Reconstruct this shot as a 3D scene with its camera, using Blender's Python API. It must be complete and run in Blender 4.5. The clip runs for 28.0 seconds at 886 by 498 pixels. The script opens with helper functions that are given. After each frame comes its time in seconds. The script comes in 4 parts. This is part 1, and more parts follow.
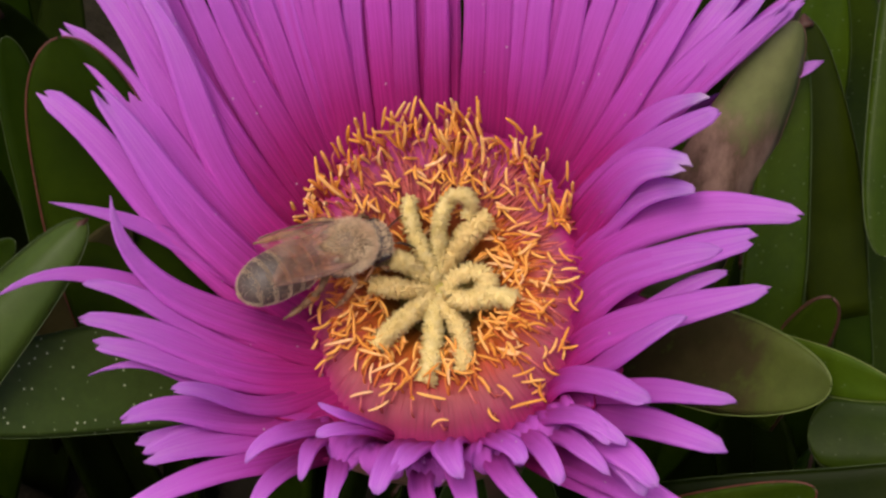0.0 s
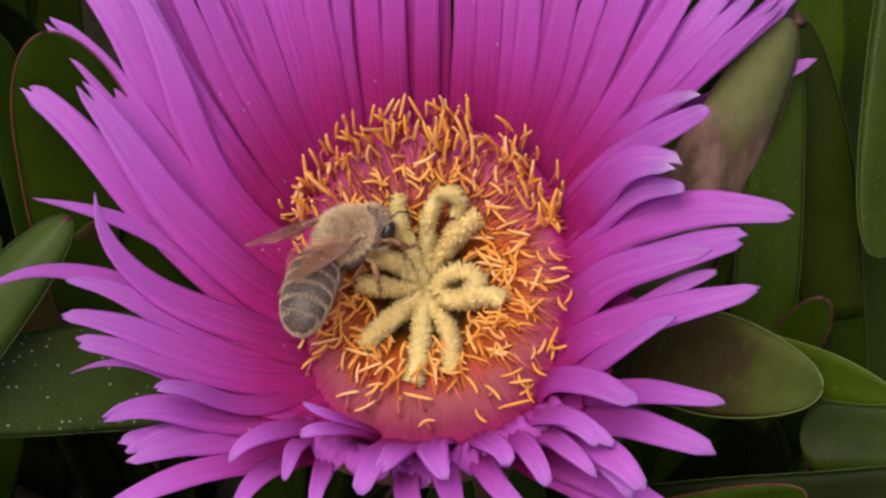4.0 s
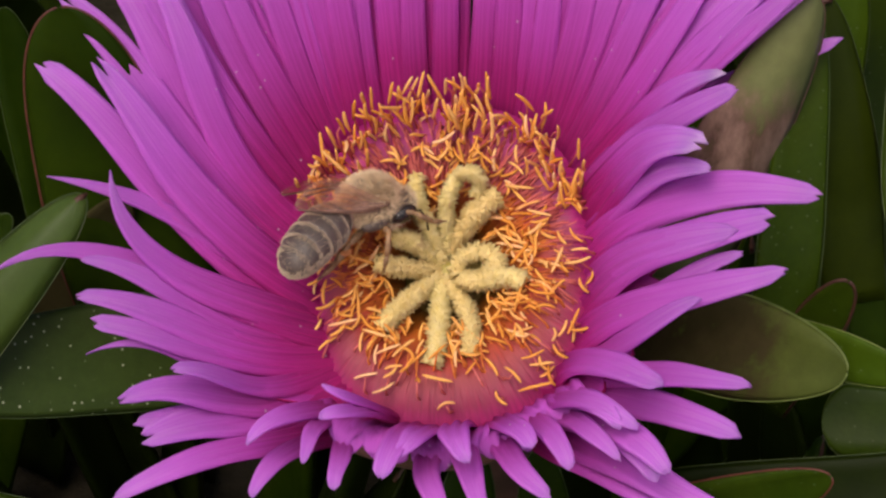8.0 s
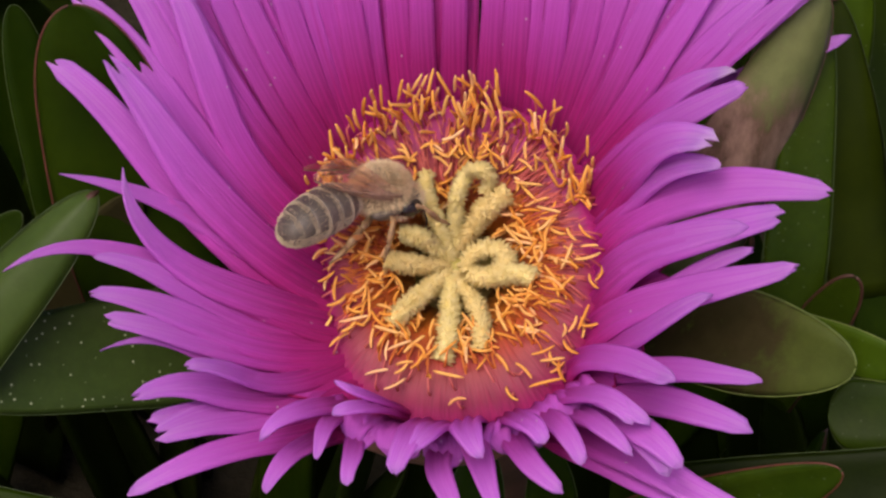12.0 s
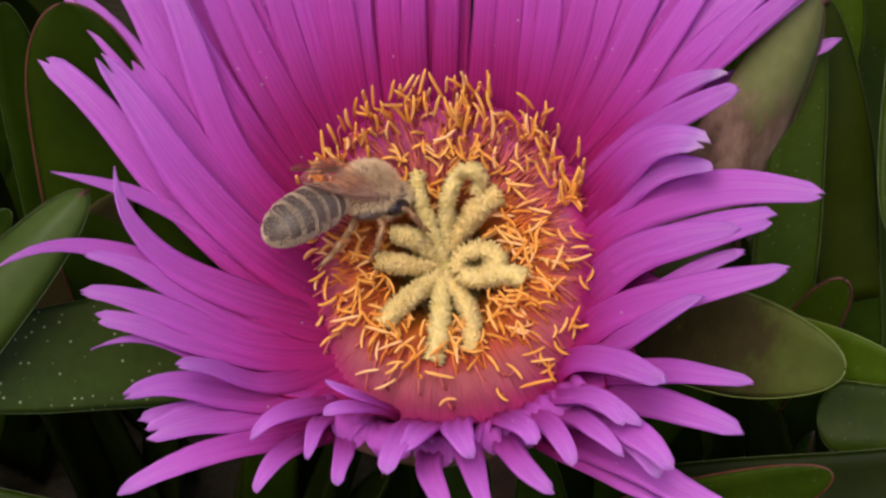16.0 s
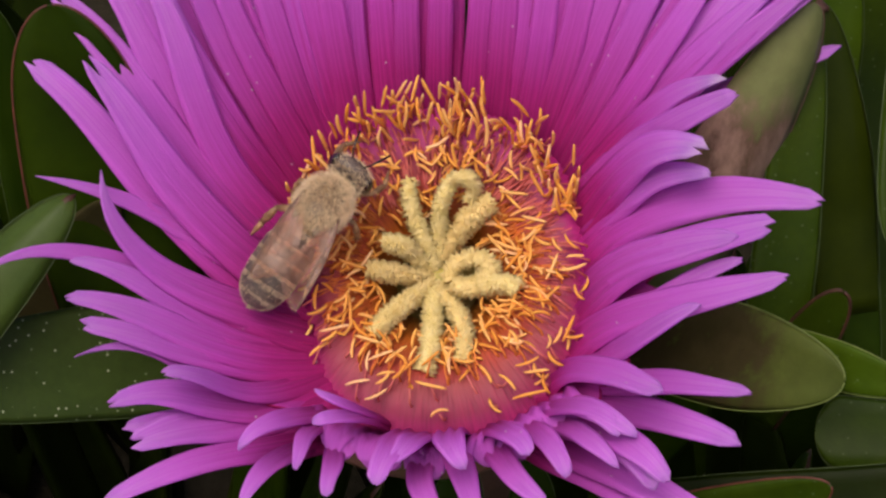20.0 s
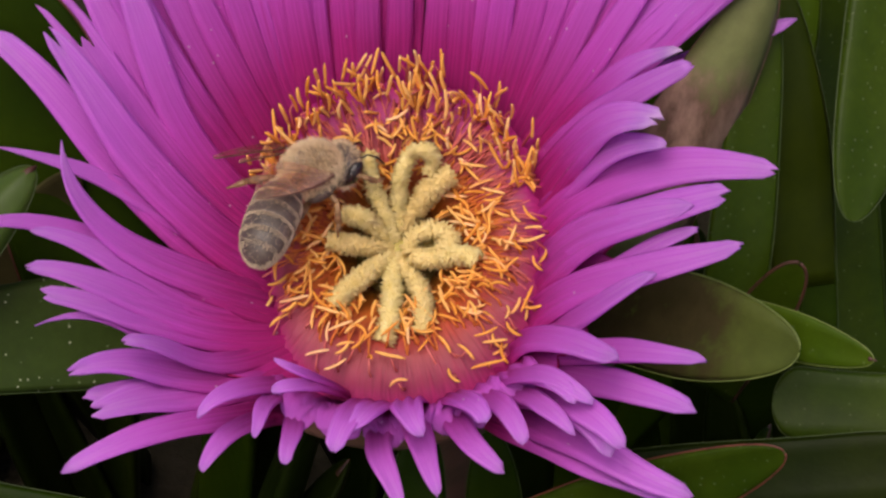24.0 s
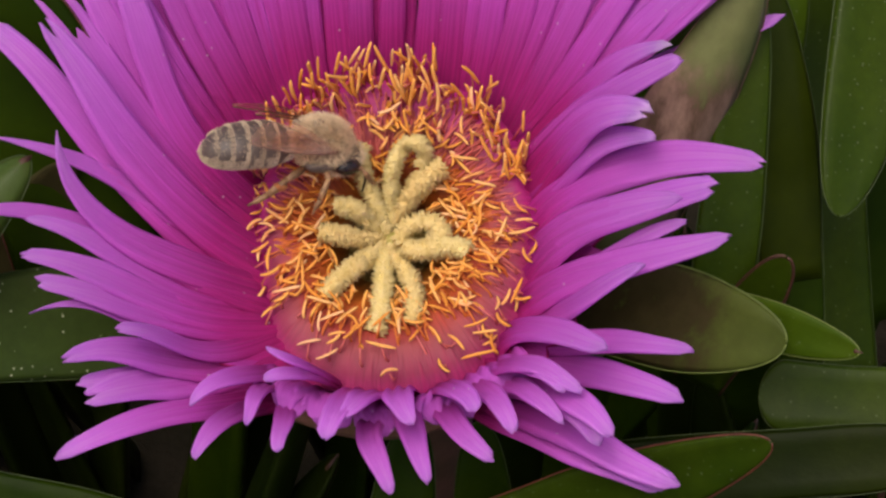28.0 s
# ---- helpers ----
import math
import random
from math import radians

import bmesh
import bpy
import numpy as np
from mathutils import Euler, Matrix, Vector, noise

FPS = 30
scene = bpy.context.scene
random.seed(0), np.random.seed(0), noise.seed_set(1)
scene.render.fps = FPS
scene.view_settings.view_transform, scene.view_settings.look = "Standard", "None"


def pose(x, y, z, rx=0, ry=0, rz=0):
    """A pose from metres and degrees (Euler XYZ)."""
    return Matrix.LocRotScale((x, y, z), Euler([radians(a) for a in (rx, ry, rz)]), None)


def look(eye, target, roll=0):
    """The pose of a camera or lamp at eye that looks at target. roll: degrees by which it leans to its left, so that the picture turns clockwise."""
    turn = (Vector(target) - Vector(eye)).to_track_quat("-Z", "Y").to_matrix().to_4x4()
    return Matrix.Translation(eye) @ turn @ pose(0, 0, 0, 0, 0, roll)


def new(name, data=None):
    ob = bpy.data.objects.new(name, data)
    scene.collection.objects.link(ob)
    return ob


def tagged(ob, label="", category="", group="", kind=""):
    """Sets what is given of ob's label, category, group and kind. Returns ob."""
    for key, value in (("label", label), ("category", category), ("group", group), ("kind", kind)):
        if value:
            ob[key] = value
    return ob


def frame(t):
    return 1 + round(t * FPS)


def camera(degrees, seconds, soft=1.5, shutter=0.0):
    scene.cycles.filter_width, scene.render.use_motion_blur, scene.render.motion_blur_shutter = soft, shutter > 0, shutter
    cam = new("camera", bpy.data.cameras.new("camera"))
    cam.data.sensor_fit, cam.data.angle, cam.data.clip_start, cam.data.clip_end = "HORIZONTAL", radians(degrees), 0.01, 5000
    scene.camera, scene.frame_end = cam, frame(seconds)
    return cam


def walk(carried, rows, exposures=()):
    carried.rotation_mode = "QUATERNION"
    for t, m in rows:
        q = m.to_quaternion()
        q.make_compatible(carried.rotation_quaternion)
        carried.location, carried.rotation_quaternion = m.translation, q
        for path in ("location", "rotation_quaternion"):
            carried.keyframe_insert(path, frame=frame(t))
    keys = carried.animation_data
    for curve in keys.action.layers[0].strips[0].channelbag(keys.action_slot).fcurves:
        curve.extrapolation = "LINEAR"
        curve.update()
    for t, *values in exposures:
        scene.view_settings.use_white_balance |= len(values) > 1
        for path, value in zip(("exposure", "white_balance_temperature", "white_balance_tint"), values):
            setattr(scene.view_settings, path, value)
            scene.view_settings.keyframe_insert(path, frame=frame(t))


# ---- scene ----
cam = camera(26, 28.0, 2.5)
walk(cam, [
    (0, pose(-0.00033, -0.09979, 0.21436, 44.876, -0.082, -0.385)),
    (0.5, pose(-0.00095, -0.09971, 0.21420, 44.824, 0.252, -0.066)),
    (1, pose(-0.00046, -0.09985, 0.21416, 44.869, 0.365, 0.013)),
    (1.5, pose(0.00026, -0.10008, 0.21422, 44.949, 0.330, 0.102)),
    (2, pose(-0.00077, -0.09936, 0.21401, 44.994, 0.043, 0.023)),
    (2.5, pose(0.00002, -0.09962, 0.21370, 44.956, 0.088, 0.013)),
    (3, pose(-0.00000, -0.09956, 0.21369, 44.964, 0.140, 0.083)),
    (3.5, pose(0.00079, -0.09904, 0.21346, 44.980, -0.101, 0.209)),
    (4, pose(0.00145, -0.09908, 0.21299, 45.026, -0.004, 0.067)),
    (4.5, pose(0.00007, -0.09837, 0.21381, 44.876, -0.052, -0.156)),
    (6.5, pose(-0.00106, -0.09766, 0.21339, 44.770, -0.504, -0.093)),
    (7, pose(-0.00031, -0.09680, 0.21134, 44.660, -0.567, -0.014)),
    (7.5, pose(-0.00082, -0.09704, 0.21082, 44.461, -0.455, -0.178)),
    (8, pose(-0.00086, -0.09785, 0.21145, 44.524, -0.423, -0.052)),
    (8.5, pose(-0.00054, -0.09779, 0.21185, 44.541, -0.488, -0.054)),
    (9, pose(-0.00141, -0.09638, 0.21061, 44.522, -0.603, -0.234)),
    (9.5, pose(-0.00093, -0.09598, 0.20994, 44.391, -0.640, -0.184)),
    (10, pose(0.00047, -0.09703, 0.21013, 44.511, -0.532, -0.048)),
    (10.5, pose(-0.00126, -0.09519, 0.20969, 44.365, -0.609, 0.089)),
    (11, pose(-0.00149, -0.09485, 0.20995, 44.482, -0.849, 0.101)),
    (11.5, pose(-0.00215, -0.09899, 0.21317, 44.555, -0.964, -0.433)),
    (12, pose(-0.00302, -0.09822, 0.21206, 44.355, -0.774, -0.534)),
    (12.5, pose(-0.00332, -0.09880, 0.21203, 44.481, -0.741, -0.493)),
    (14.5, pose(-0.00384, -0.09821, 0.21134, 44.429, -0.875, -0.815)),
    (15, pose(-0.00415, -0.09807, 0.21154, 44.403, -1.125, -0.750)),
    (15.5, pose(-0.00339, -0.09790, 0.21121, 44.469, -1.324, -0.618)),
    (16, pose(-0.00402, -0.09836, 0.21195, 44.446, -1.471, -0.794)),
    (16.5, pose(-0.00332, -0.09879, 0.21104, 44.656, -1.328, -0.867)),
    (17, pose(-0.00331, -0.09814, 0.21049, 44.870, -1.051, -0.650)),
    (17.5, pose(-0.00158, -0.09847, 0.21018, 45.129, -2.131, -1.178)),
    (18, pose(-0.00214, -0.09940, 0.21092, 45.395, -1.918, -1.150)),
    (18.5, pose(-0.00300, -0.09875, 0.21045, 45.498, -1.987, -0.996)),
    (19, pose(-0.00155, -0.09853, 0.21028, 45.506, -2.069, -1.066)),
    (19.5, pose(-0.00341, -0.09869, 0.20949, 45.535, -2.139, -0.994)),
    (20, pose(-0.00397, -0.09795, 0.20892, 45.470, -1.865, -0.748)),
    (20.5, pose(-0.00202, -0.09944, 0.20879, 45.616, -1.627, -0.584)),
    (22.5, pose(-0.00313, -0.09846, 0.20806, 45.377, -2.276, -0.826)),
    (23, pose(-0.00338, -0.09839, 0.20816, 45.442, -2.413, -0.807)),
    (23.5, pose(-0.00189, -0.09905, 0.20796, 45.339, -2.474, -1.015)),
    (24, pose(-0.00268, -0.10004, 0.20830, 45.441, -2.336, -1.220)),
    (24.5, pose(-0.00376, -0.09967, 0.20827, 45.510, -2.302, -1.019)),
    (25, pose(-0.00416, -0.09985, 0.20862, 45.448, -2.489, -1.202)),
    (25.5, pose(-0.00371, -0.09999, 0.20785, 45.601, -2.559, -1.318)),
    (26, pose(-0.00442, -0.09962, 0.20777, 45.595, -2.796, -1.316)),
    (26.5, pose(-0.00363, -0.09965, 0.20731, 45.470, -2.992, -1.249)),
    (27, pose(-0.00369, -0.10010, 0.20704, 45.506, -2.889, -1.211)),
    (27.5, pose(-0.00392, -0.10086, 0.20797, 45.548, -2.939, -1.258)),
    (28, pose(-0.00295, -0.10180, 0.20840, 45.673, -2.816, -1.260)),
], exposures=[(0.0, 0.0, 6650, 15), (28.0, 0.0, 6650, 15)])

# ---- light: a bright overcast sky with a broad, weak sun ----
world = bpy.data.worlds.new("overcast_sky")
scene.world = world
world.use_nodes = True
wt = world.node_tree
sky = wt.nodes.new("ShaderNodeTexSky")
sky.sky_type = "NISHITA"
sky.sun_disc = False
sky.sun_elevation, sky.sun_rotation = radians(58), radians(200)
sky.air_density, sky.dust_density, sky.ozone_density = 1.0, 4.0, 1.0
wt.links.new(sky.outputs[0], wt.nodes["Background"].inputs[0])
wt.nodes["Background"].inputs[1].default_value = 0.13
sun = new("sun", bpy.data.lights.new("sun", "SUN"))
sun.data.energy, sun.data.angle, sun.data.color = 2.0, radians(40), (1.0, 0.96, 0.90)
sun.matrix_world = look((-0.28, -0.30, 0.92), (0, 0, 0.0))


# ---- materials ----
def material(name, rough=0.5, **sockets):
    m = bpy.data.materials.new(name)
    m.use_nodes = True
    p = m.node_tree.nodes["Principled BSDF"]
    p.inputs["Roughness"].default_value = rough
    for key, value in sockets.items():
        p.inputs[key.replace("_", " ")].default_value = value
    return m, m.node_tree, p


def node(nt, kind, **values):
    n = nt.nodes.new(kind)
    for key, value in values.items():
        n.inputs[key.replace("_", " ")].default_value = value
    return n


def ramp(nt, source, *stops):
    n = nt.nodes.new("ShaderNodeValToRGB")
    while len(n.color_ramp.elements) < len(stops):
        n.color_ramp.elements.new(0.5)
    for e, (at, colour) in zip(n.color_ramp.elements, stops):
        e.position, e.color = at, (*colour, 1)
    nt.links.new(source, n.inputs[0])
    return n.outputs[0]


def blend(nt, kind, factor, a, b):
    n = nt.nodes.new("ShaderNodeMix")
    n.data_type, n.blend_type = "RGBA", kind
    for value, socket in ((factor, n.inputs[0]), (a, n.inputs[6]), (b, n.inputs[7])):
        if isinstance(value, (int, float)):
            socket.default_value = value
        elif isinstance(value, tuple):
            socket.default_value = (*value, 1)
        else:
            nt.links.new(value, socket)
    return n.outputs[2]


def noise_at(nt, vector, scale, detail=3.0, rough=0.55):
    n = node(nt, "ShaderNodeTexNoise", Scale=scale, Detail=detail, Roughness=rough)
    if vector is not None:
        nt.links.new(vector, n.inputs["Vector"])
    return n.outputs["Fac"]


def stretched(nt, source, sx, sy, sz):
    n = nt.nodes.new("ShaderNodeMapping")
    n.inputs["Scale"].default_value = (sx, sy, sz)
    nt.links.new(source, n.inputs["Vector"])
    return n.outputs[0]


def bumped(nt, p, height, strength, distance):
    n = node(nt, "ShaderNodeBump", Strength=strength, Distance=distance)
    nt.links.new(height, n.inputs["Height"])
    nt.links.new(n.outputs[0], p.inputs["Normal"])


def petal_material():
    m, nt, p = material("petal", 0.5, Specular_IOR_Level=0.16)
    uv = nt.nodes.new("ShaderNodeUVMap").outputs[0]
    sep = nt.nodes.new("ShaderNodeSeparateXYZ")
    nt.links.new(uv, sep.inputs[0])
    info = nt.nodes.new("ShaderNodeObjectInfo")
    body = ramp(nt, sep.outputs[1], (0.0, (0.44, 0.014, 0.13)), (0.14, (0.54, 0.030, 0.26)), (0.28, (0.69, 0.090, 0.55)), (0.48, (0.77, 0.165, 0.77)), (0.70, (0.82, 0.265, 0.90)), (0.82, (0.72, 0.31, 0.85)), (1.0, (0.90, 0.70, 0.92)))
    streak = noise_at(nt, stretched(nt, uv, 9, 0.7, 1), 3.0, 4.0, 0.6)
    body = blend(nt, "OVERLAY", 0.75, body, ramp(nt, streak, (0.3, (0.28, 0.25, 0.31)), (0.7, (0.70, 0.68, 0.71))))
    vary = ramp(nt, info.outputs["Random"], (0.0, (0.43, 0.46, 0.44)), (0.5, (0.5, 0.5, 0.5)), (1.0, (0.56, 0.55, 0.58)))
    body = blend(nt, "OVERLAY", 0.7, body, vary)
    co = nt.nodes.new("ShaderNodeTexCoord").outputs["Object"]
    grains = node(nt, "ShaderNodeTexVoronoi", Scale=520.0)
    nt.links.new(co, grains.inputs["Vector"])
    body = blend(nt, "MIX", ramp(nt, grains.outputs["Distance"], (0.0, (0.8, 0.8, 0.8)), (0.065, (0, 0, 0))), body, (0.9, 0.82, 0.8))
    nt.links.new(body, p.inputs["Base Color"])
    fine = noise_at(nt, stretched(nt, uv, 16, 0.8, 1), 4.0, 3.0, 0.6)
    bumped(nt, p, fine, 0.6, 0.0004)
    lit = nt.nodes.new("ShaderNodeBsdfTranslucent")
    nt.links.new(body, lit.inputs[0])
    mix = nt.nodes.new("ShaderNodeMixShader")
    mix.inputs[0].default_value = 0.33
    nt.links.new(p.outputs[0], mix.inputs[1])
    nt.links.new(lit.outputs[0], mix.inputs[2])
    nt.links.new(mix.outputs[0], nt.nodes["Material Output"].inputs[0])
    return m


def leaf_material(name, a, b, dots=0.0, brown=0.0, rough=0.42, shine=0.12, at=(0, 0, 0), reach=0.005, dry=((0.075, 0.055, 0.035), (0.20, 0.15, 0.11))):
    """brown: strength of a brown patch round the place at, which reaches so many metres; dry: its two browns. The patch
    is a dry scar on the worn leaf and a painted shadow on the olive one.
    """
    m, nt, p = material(name, rough, Specular_IOR_Level=shine)
    co = nt.nodes.new("ShaderNodeTexCoord").outputs["Object"]
    big = noise_at(nt, co, 90.0, 3.0)
    col = ramp(nt, big, (0.32, a), (0.68, b))
    small = noise_at(nt, co, 900.0, 4.0, 0.7)
    col = blend(nt, "OVERLAY", 0.45, col, ramp(nt, small, (0.3, (0.38, 0.38, 0.38)), (0.7, (0.62, 0.62, 0.62))))
    glow = noise_at(nt, stretched(nt, co, 1, 1, 0.4), 46.0, 2.0)
    col = blend(nt, "OVERLAY", 0.6, col, ramp(nt, glow, (0.35, (0.34, 0.40, 0.36)), (0.65, (0.68, 0.60, 0.52))))
    if brown:
        far = nt.nodes.new("ShaderNodeVectorMath")
        far.operation = "DISTANCE"
        nt.links.new(co, far.inputs[0])
        far.inputs[1].default_value = at
        near = ramp(nt, far.outputs["Value"], (0.25 * reach, (1, 1, 1)), (reach, (0, 0, 0)))
        patch = noise_at(nt, stretched(nt, co, 1, 1, 0.35), 420.0, 5.0, 0.65)
        rough_edge = blend(nt, "MULTIPLY", 1.0, near, ramp(nt, patch, (0.30, (0.2, 0.2, 0.2)), (0.60, (1.6, 1.6, 1.6))))
        brown_mask = ramp(nt, rough_edge, (0.10, (0, 0, 0)), (0.55, (brown, brown, brown)))
        col = blend(nt, "MIX", brown_mask, col, blend(nt, "MIX", ramp(nt, patch, (0.38, (0, 0, 0)), (0.66, (1, 1, 1))), *dry))
    if dots:
        cells = node(nt, "ShaderNodeTexVoronoi", Scale=1400.0)
        nt.links.new(co, cells.inputs["Vector"])
        where = ramp(nt, noise_at(nt, co, 240.0, 2.0), (0.18, (0, 0, 0)), (0.40, (dots, dots, dots)))
        speck = blend(nt, "MULTIPLY", 1.0, where, ramp(nt, cells.outputs["Distance"], (0.07, (1, 1, 1)), (0.17, (0, 0, 0))))
        col = blend(nt, "MIX", speck, col, (0.46, 0.48, 0.32))
    nt.links.new(col, p.inputs["Base Color"])
    bumped(nt, p, small, 0.25, 0.0002)
    return m


def grain_material(name, a, b, scale, rough=0.6, bump=0.4, depth=0.0002, **sockets):
    m, nt, p = material(name, rough, **sockets)
    co = nt.nodes.new("ShaderNodeTexCoord").outputs["Object"]
    n = noise_at(nt, co, scale, 4.0, 0.65)
    info = nt.nodes.new("ShaderNodeObjectInfo")
    col = ramp(nt, n, (0.3, a), (0.7, b))
    col = blend(nt, "OVERLAY", 0.5, col, ramp(nt, info.outputs["Random"], (0.0, (0.40, 0.40, 0.40)), (1.0, (0.60, 0.60, 0.60))))
    nt.links.new(col, p.inputs["Base Color"])
    bumped(nt, p, n, bump, depth)
    return m


def mound_material():
    """Filaments packed side by side: salmon pink, paler and yellower inwards (v runs from the inner rim outwards)."""
    m, nt, p = material("filament_mass", 0.55)
    uv = nt.nodes.new("ShaderNodeUVMap").outputs[0]
    sep = nt.nodes.new("ShaderNodeSeparateXYZ")
    nt.links.new(uv, sep.inputs[0])
    col = ramp(nt, sep.outputs[1], (0.0, (0.10, 0.06, 0.006)), (0.25, (0.46, 0.115, 0.008)), (0.50, (0.40, 0.055, 0.026)), (0.66, (0.30, 0.030, 0.042)), (0.82, (0.28, 0.018, 0.070)), (0.95, (0.39, 0.015, 0.16)))
    strands = noise_at(nt, stretched(nt, uv, 260, 3.0, 1), 1.0, 3.0, 0.6)
    col = blend(nt, "OVERLAY", 0.42, col, ramp(nt, strands, (0.3, (0.25, 0.22, 0.24)), (0.7, (0.72, 0.68, 0.66))))
    nt.links.new(col, p.inputs["Base Color"])
    bumped(nt, p, strands, 0.5, 0.0003)
    return m


def anther_material():
    """Orange, a few of them faded to a pinkish cream; each anther has its own shade."""
    m, nt, p = material("anther_orange", 0.6, Specular_IOR_Level=0.25)
    info = nt.nodes.new("ShaderNodeObjectInfo")
    geo = nt.nodes.new("ShaderNodeNewGeometry")
    add = nt.nodes.new("ShaderNodeMath")
    add.operation = "ADD"
    nt.links.new(info.outputs["Random"], add.inputs[0])
    nt.links.new(geo.outputs["Random Per Island"], add.inputs[1])
    part_of = nt.nodes.new("ShaderNodeMath")
    part_of.operation = "FRACT"
    nt.links.new(add.outputs[0], part_of.inputs[0])
    col = ramp(nt, part_of.outputs[0], (0.0, (0.73, 0.275, 0.034)), (0.45, (0.84, 0.385, 0.075)), (0.80, (0.88, 0.47, 0.14)), (0.92, (0.90, 0.53, 0.25)), (1.0, (0.84, 0.345, 0.05)))
    n = noise_at(nt, nt.nodes.new("ShaderNodeTexCoord").outputs["Object"], 1500.0, 4.0, 0.65)
    col = blend(nt, "OVERLAY", 0.5, col, ramp(nt, n, (0.3, (0.36, 0.36, 0.36)), (0.7, (0.62, 0.62, 0.62))))
    nt.links.new(col, p.inputs["Base Color"])
    bumped(nt, p, n, 0.4, 0.0002)
    return m


def wing_material():
    m, nt, p = material("wing", 0.3, Specular_IOR_Level=0.75)
    co = nt.nodes.new("ShaderNodeTexCoord").outputs["Object"]
    n = noise_at(nt, stretched(nt, co, 1, 0.35, 1), 700.0, 3.0)
    nt.links.new(ramp(nt, n, (0.3, (0.50, 0.27, 0.17)), (0.7, (0.70, 0.50, 0.40))), p.inputs["Base Color"])
    clear = nt.nodes.new("ShaderNodeBsdfTransparent")
    clear.inputs[0].default_value = (0.97, 0.88, 0.83, 1)
    mix = nt.nodes.new("ShaderNodeMixShader")
    nt.links.new(ramp(nt, noise_at(nt, co, 420.0, 3.0, 0.6), (0.35, (0.05, 0.05, 0.05)), (0.68, (0.24, 0.24, 0.24))), mix.inputs[0])
    nt.links.new(clear.outputs[0], mix.inputs[1])
    nt.links.new(p.outputs[0], mix.inputs[2])
    nt.links.new(mix.outputs[0], nt.nodes["Material Output"].inputs[0])
    return m


def soil_material():
    m, nt, p = material("soil", 0.95, Specular_IOR_Level=0.0)
    co = nt.nodes.new("ShaderNodeTexCoord").outputs["Object"]
    n = noise_at(nt, co, 55.0, 6.0, 0.7)
    nt.links.new(ramp(nt, n, (0.3, (0.016, 0.014, 0.008)), (0.7, (0.05, 0.040, 0.026))), p.inputs["Base Color"])
    bumped(nt, p, n, 0.8, 0.004)
    return m


PETAL = petal_material()
# one plant's green in steps that paint in how lit each leaf is
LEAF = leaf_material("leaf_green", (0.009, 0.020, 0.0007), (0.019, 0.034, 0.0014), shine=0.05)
LEAF_LIT = leaf_material("leaf_lit", (0.034, 0.064, 0.002), (0.060, 0.098, 0.005), dots=0.10)
LEAF_PALE = leaf_material("leaf_pale", (0.030, 0.052, 0.008), (0.056, 0.084, 0.016), rough=0.4)
# the browns at its base paint the flower's shadow into the leaf
LEAF_OLIVE_SHADED = leaf_material("leaf_olive_shaded", (0.046, 0.060, 0.011), (0.080, 0.100, 0.022), rough=0.4, shine=0.06, brown=0.85, at=(0.0155, -0.0028, 0.1067), reach=0.0125, dry=((0.030, 0.020, 0.009), (0.050, 0.034, 0.015)))
LEAF_DOTTED = leaf_material("leaf_dotted", (0.028, 0.046, 0.009), (0.045, 0.068, 0.015), dots=0.8)
LEAF_WORN = leaf_material("leaf_worn", (0.095, 0.115, 0.040), (0.155, 0.170, 0.070), brown=0.95, at=(0.0215, 0.0043, 0.1160), reach=0.0085, dry=((0.10, 0.055, 0.036), (0.36, 0.22, 0.165)))
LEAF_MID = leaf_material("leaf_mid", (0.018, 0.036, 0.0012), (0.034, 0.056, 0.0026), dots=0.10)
LEAF_BROWN = leaf_material("leaf_brown", (0.028, 0.024, 0.009), (0.050, 0.042, 0.017), shine=0.06)
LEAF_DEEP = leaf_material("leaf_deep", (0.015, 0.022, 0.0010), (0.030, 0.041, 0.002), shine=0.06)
TIP_BROWN = grain_material("tip_brown", (0.035, 0.012, 0.006), (0.08, 0.025, 0.012), 900.0)
# near-black green: the deep shade under the plant is put into the colour
LEAF_SHADED = leaf_material("leaf_shaded", (0.006, 0.011, 0.001), (0.014, 0.021, 0.002), shine=0.05)
MARGIN_RED = grain_material("margin_red", (0.07, 0.012, 0.007), (0.13, 0.030, 0.015), 900.0)
MARGIN_BROWN = grain_material("margin_brown", (0.10, 0.048, 0.036), (0.17, 0.085, 0.062), 900.0)
# light in the thin leaf edges, painted as a bright yellow-green rim
MARGIN_LIT = grain_material("margin_lit", (0.085, 0.115, 0.016), (0.14, 0.175, 0.036), 900.0)
MARGIN_PALE = grain_material("margin_pale", (0.026, 0.044, 0.006), (0.050, 0.072, 0.014), 900.0)
CALYX = leaf_material("calyx_green", (0.13, 0.070, 0.045), (0.26, 0.12, 0.095))
STIGMA = grain_material("stigma_cream", (0.66, 0.47, 0.14), (0.82, 0.63, 0.27), 1500.0, Subsurface_Weight=0.12, Subsurface_Scale=0.0004, Subsurface_Radius=(1.0, 0.95, 0.7))
STIGMA_GREEN = grain_material("stigma_green", (0.42, 0.33, 0.06), (0.60, 0.50, 0.13), 1500.0)
DISC = grain_material("disc_olive", (0.10, 0.065, 0.005), (0.22, 0.16, 0.02), 900.0)
FILAMENT_INNER = grain_material("filament_orange", (0.58, 0.125, 0.015), (0.68, 0.19, 0.03), 500.0)
FILAMENT = grain_material("filament_pink", (0.54, 0.090, 0.085), (0.65, 0.16, 0.13), 500.0)
ANTHER = anther_material()
MOUND = mound_material()
FUR = grain_material("bee_fur", (0.62, 0.46, 0.27), (0.92, 0.75, 0.50), 1800.0, rough=0.8)
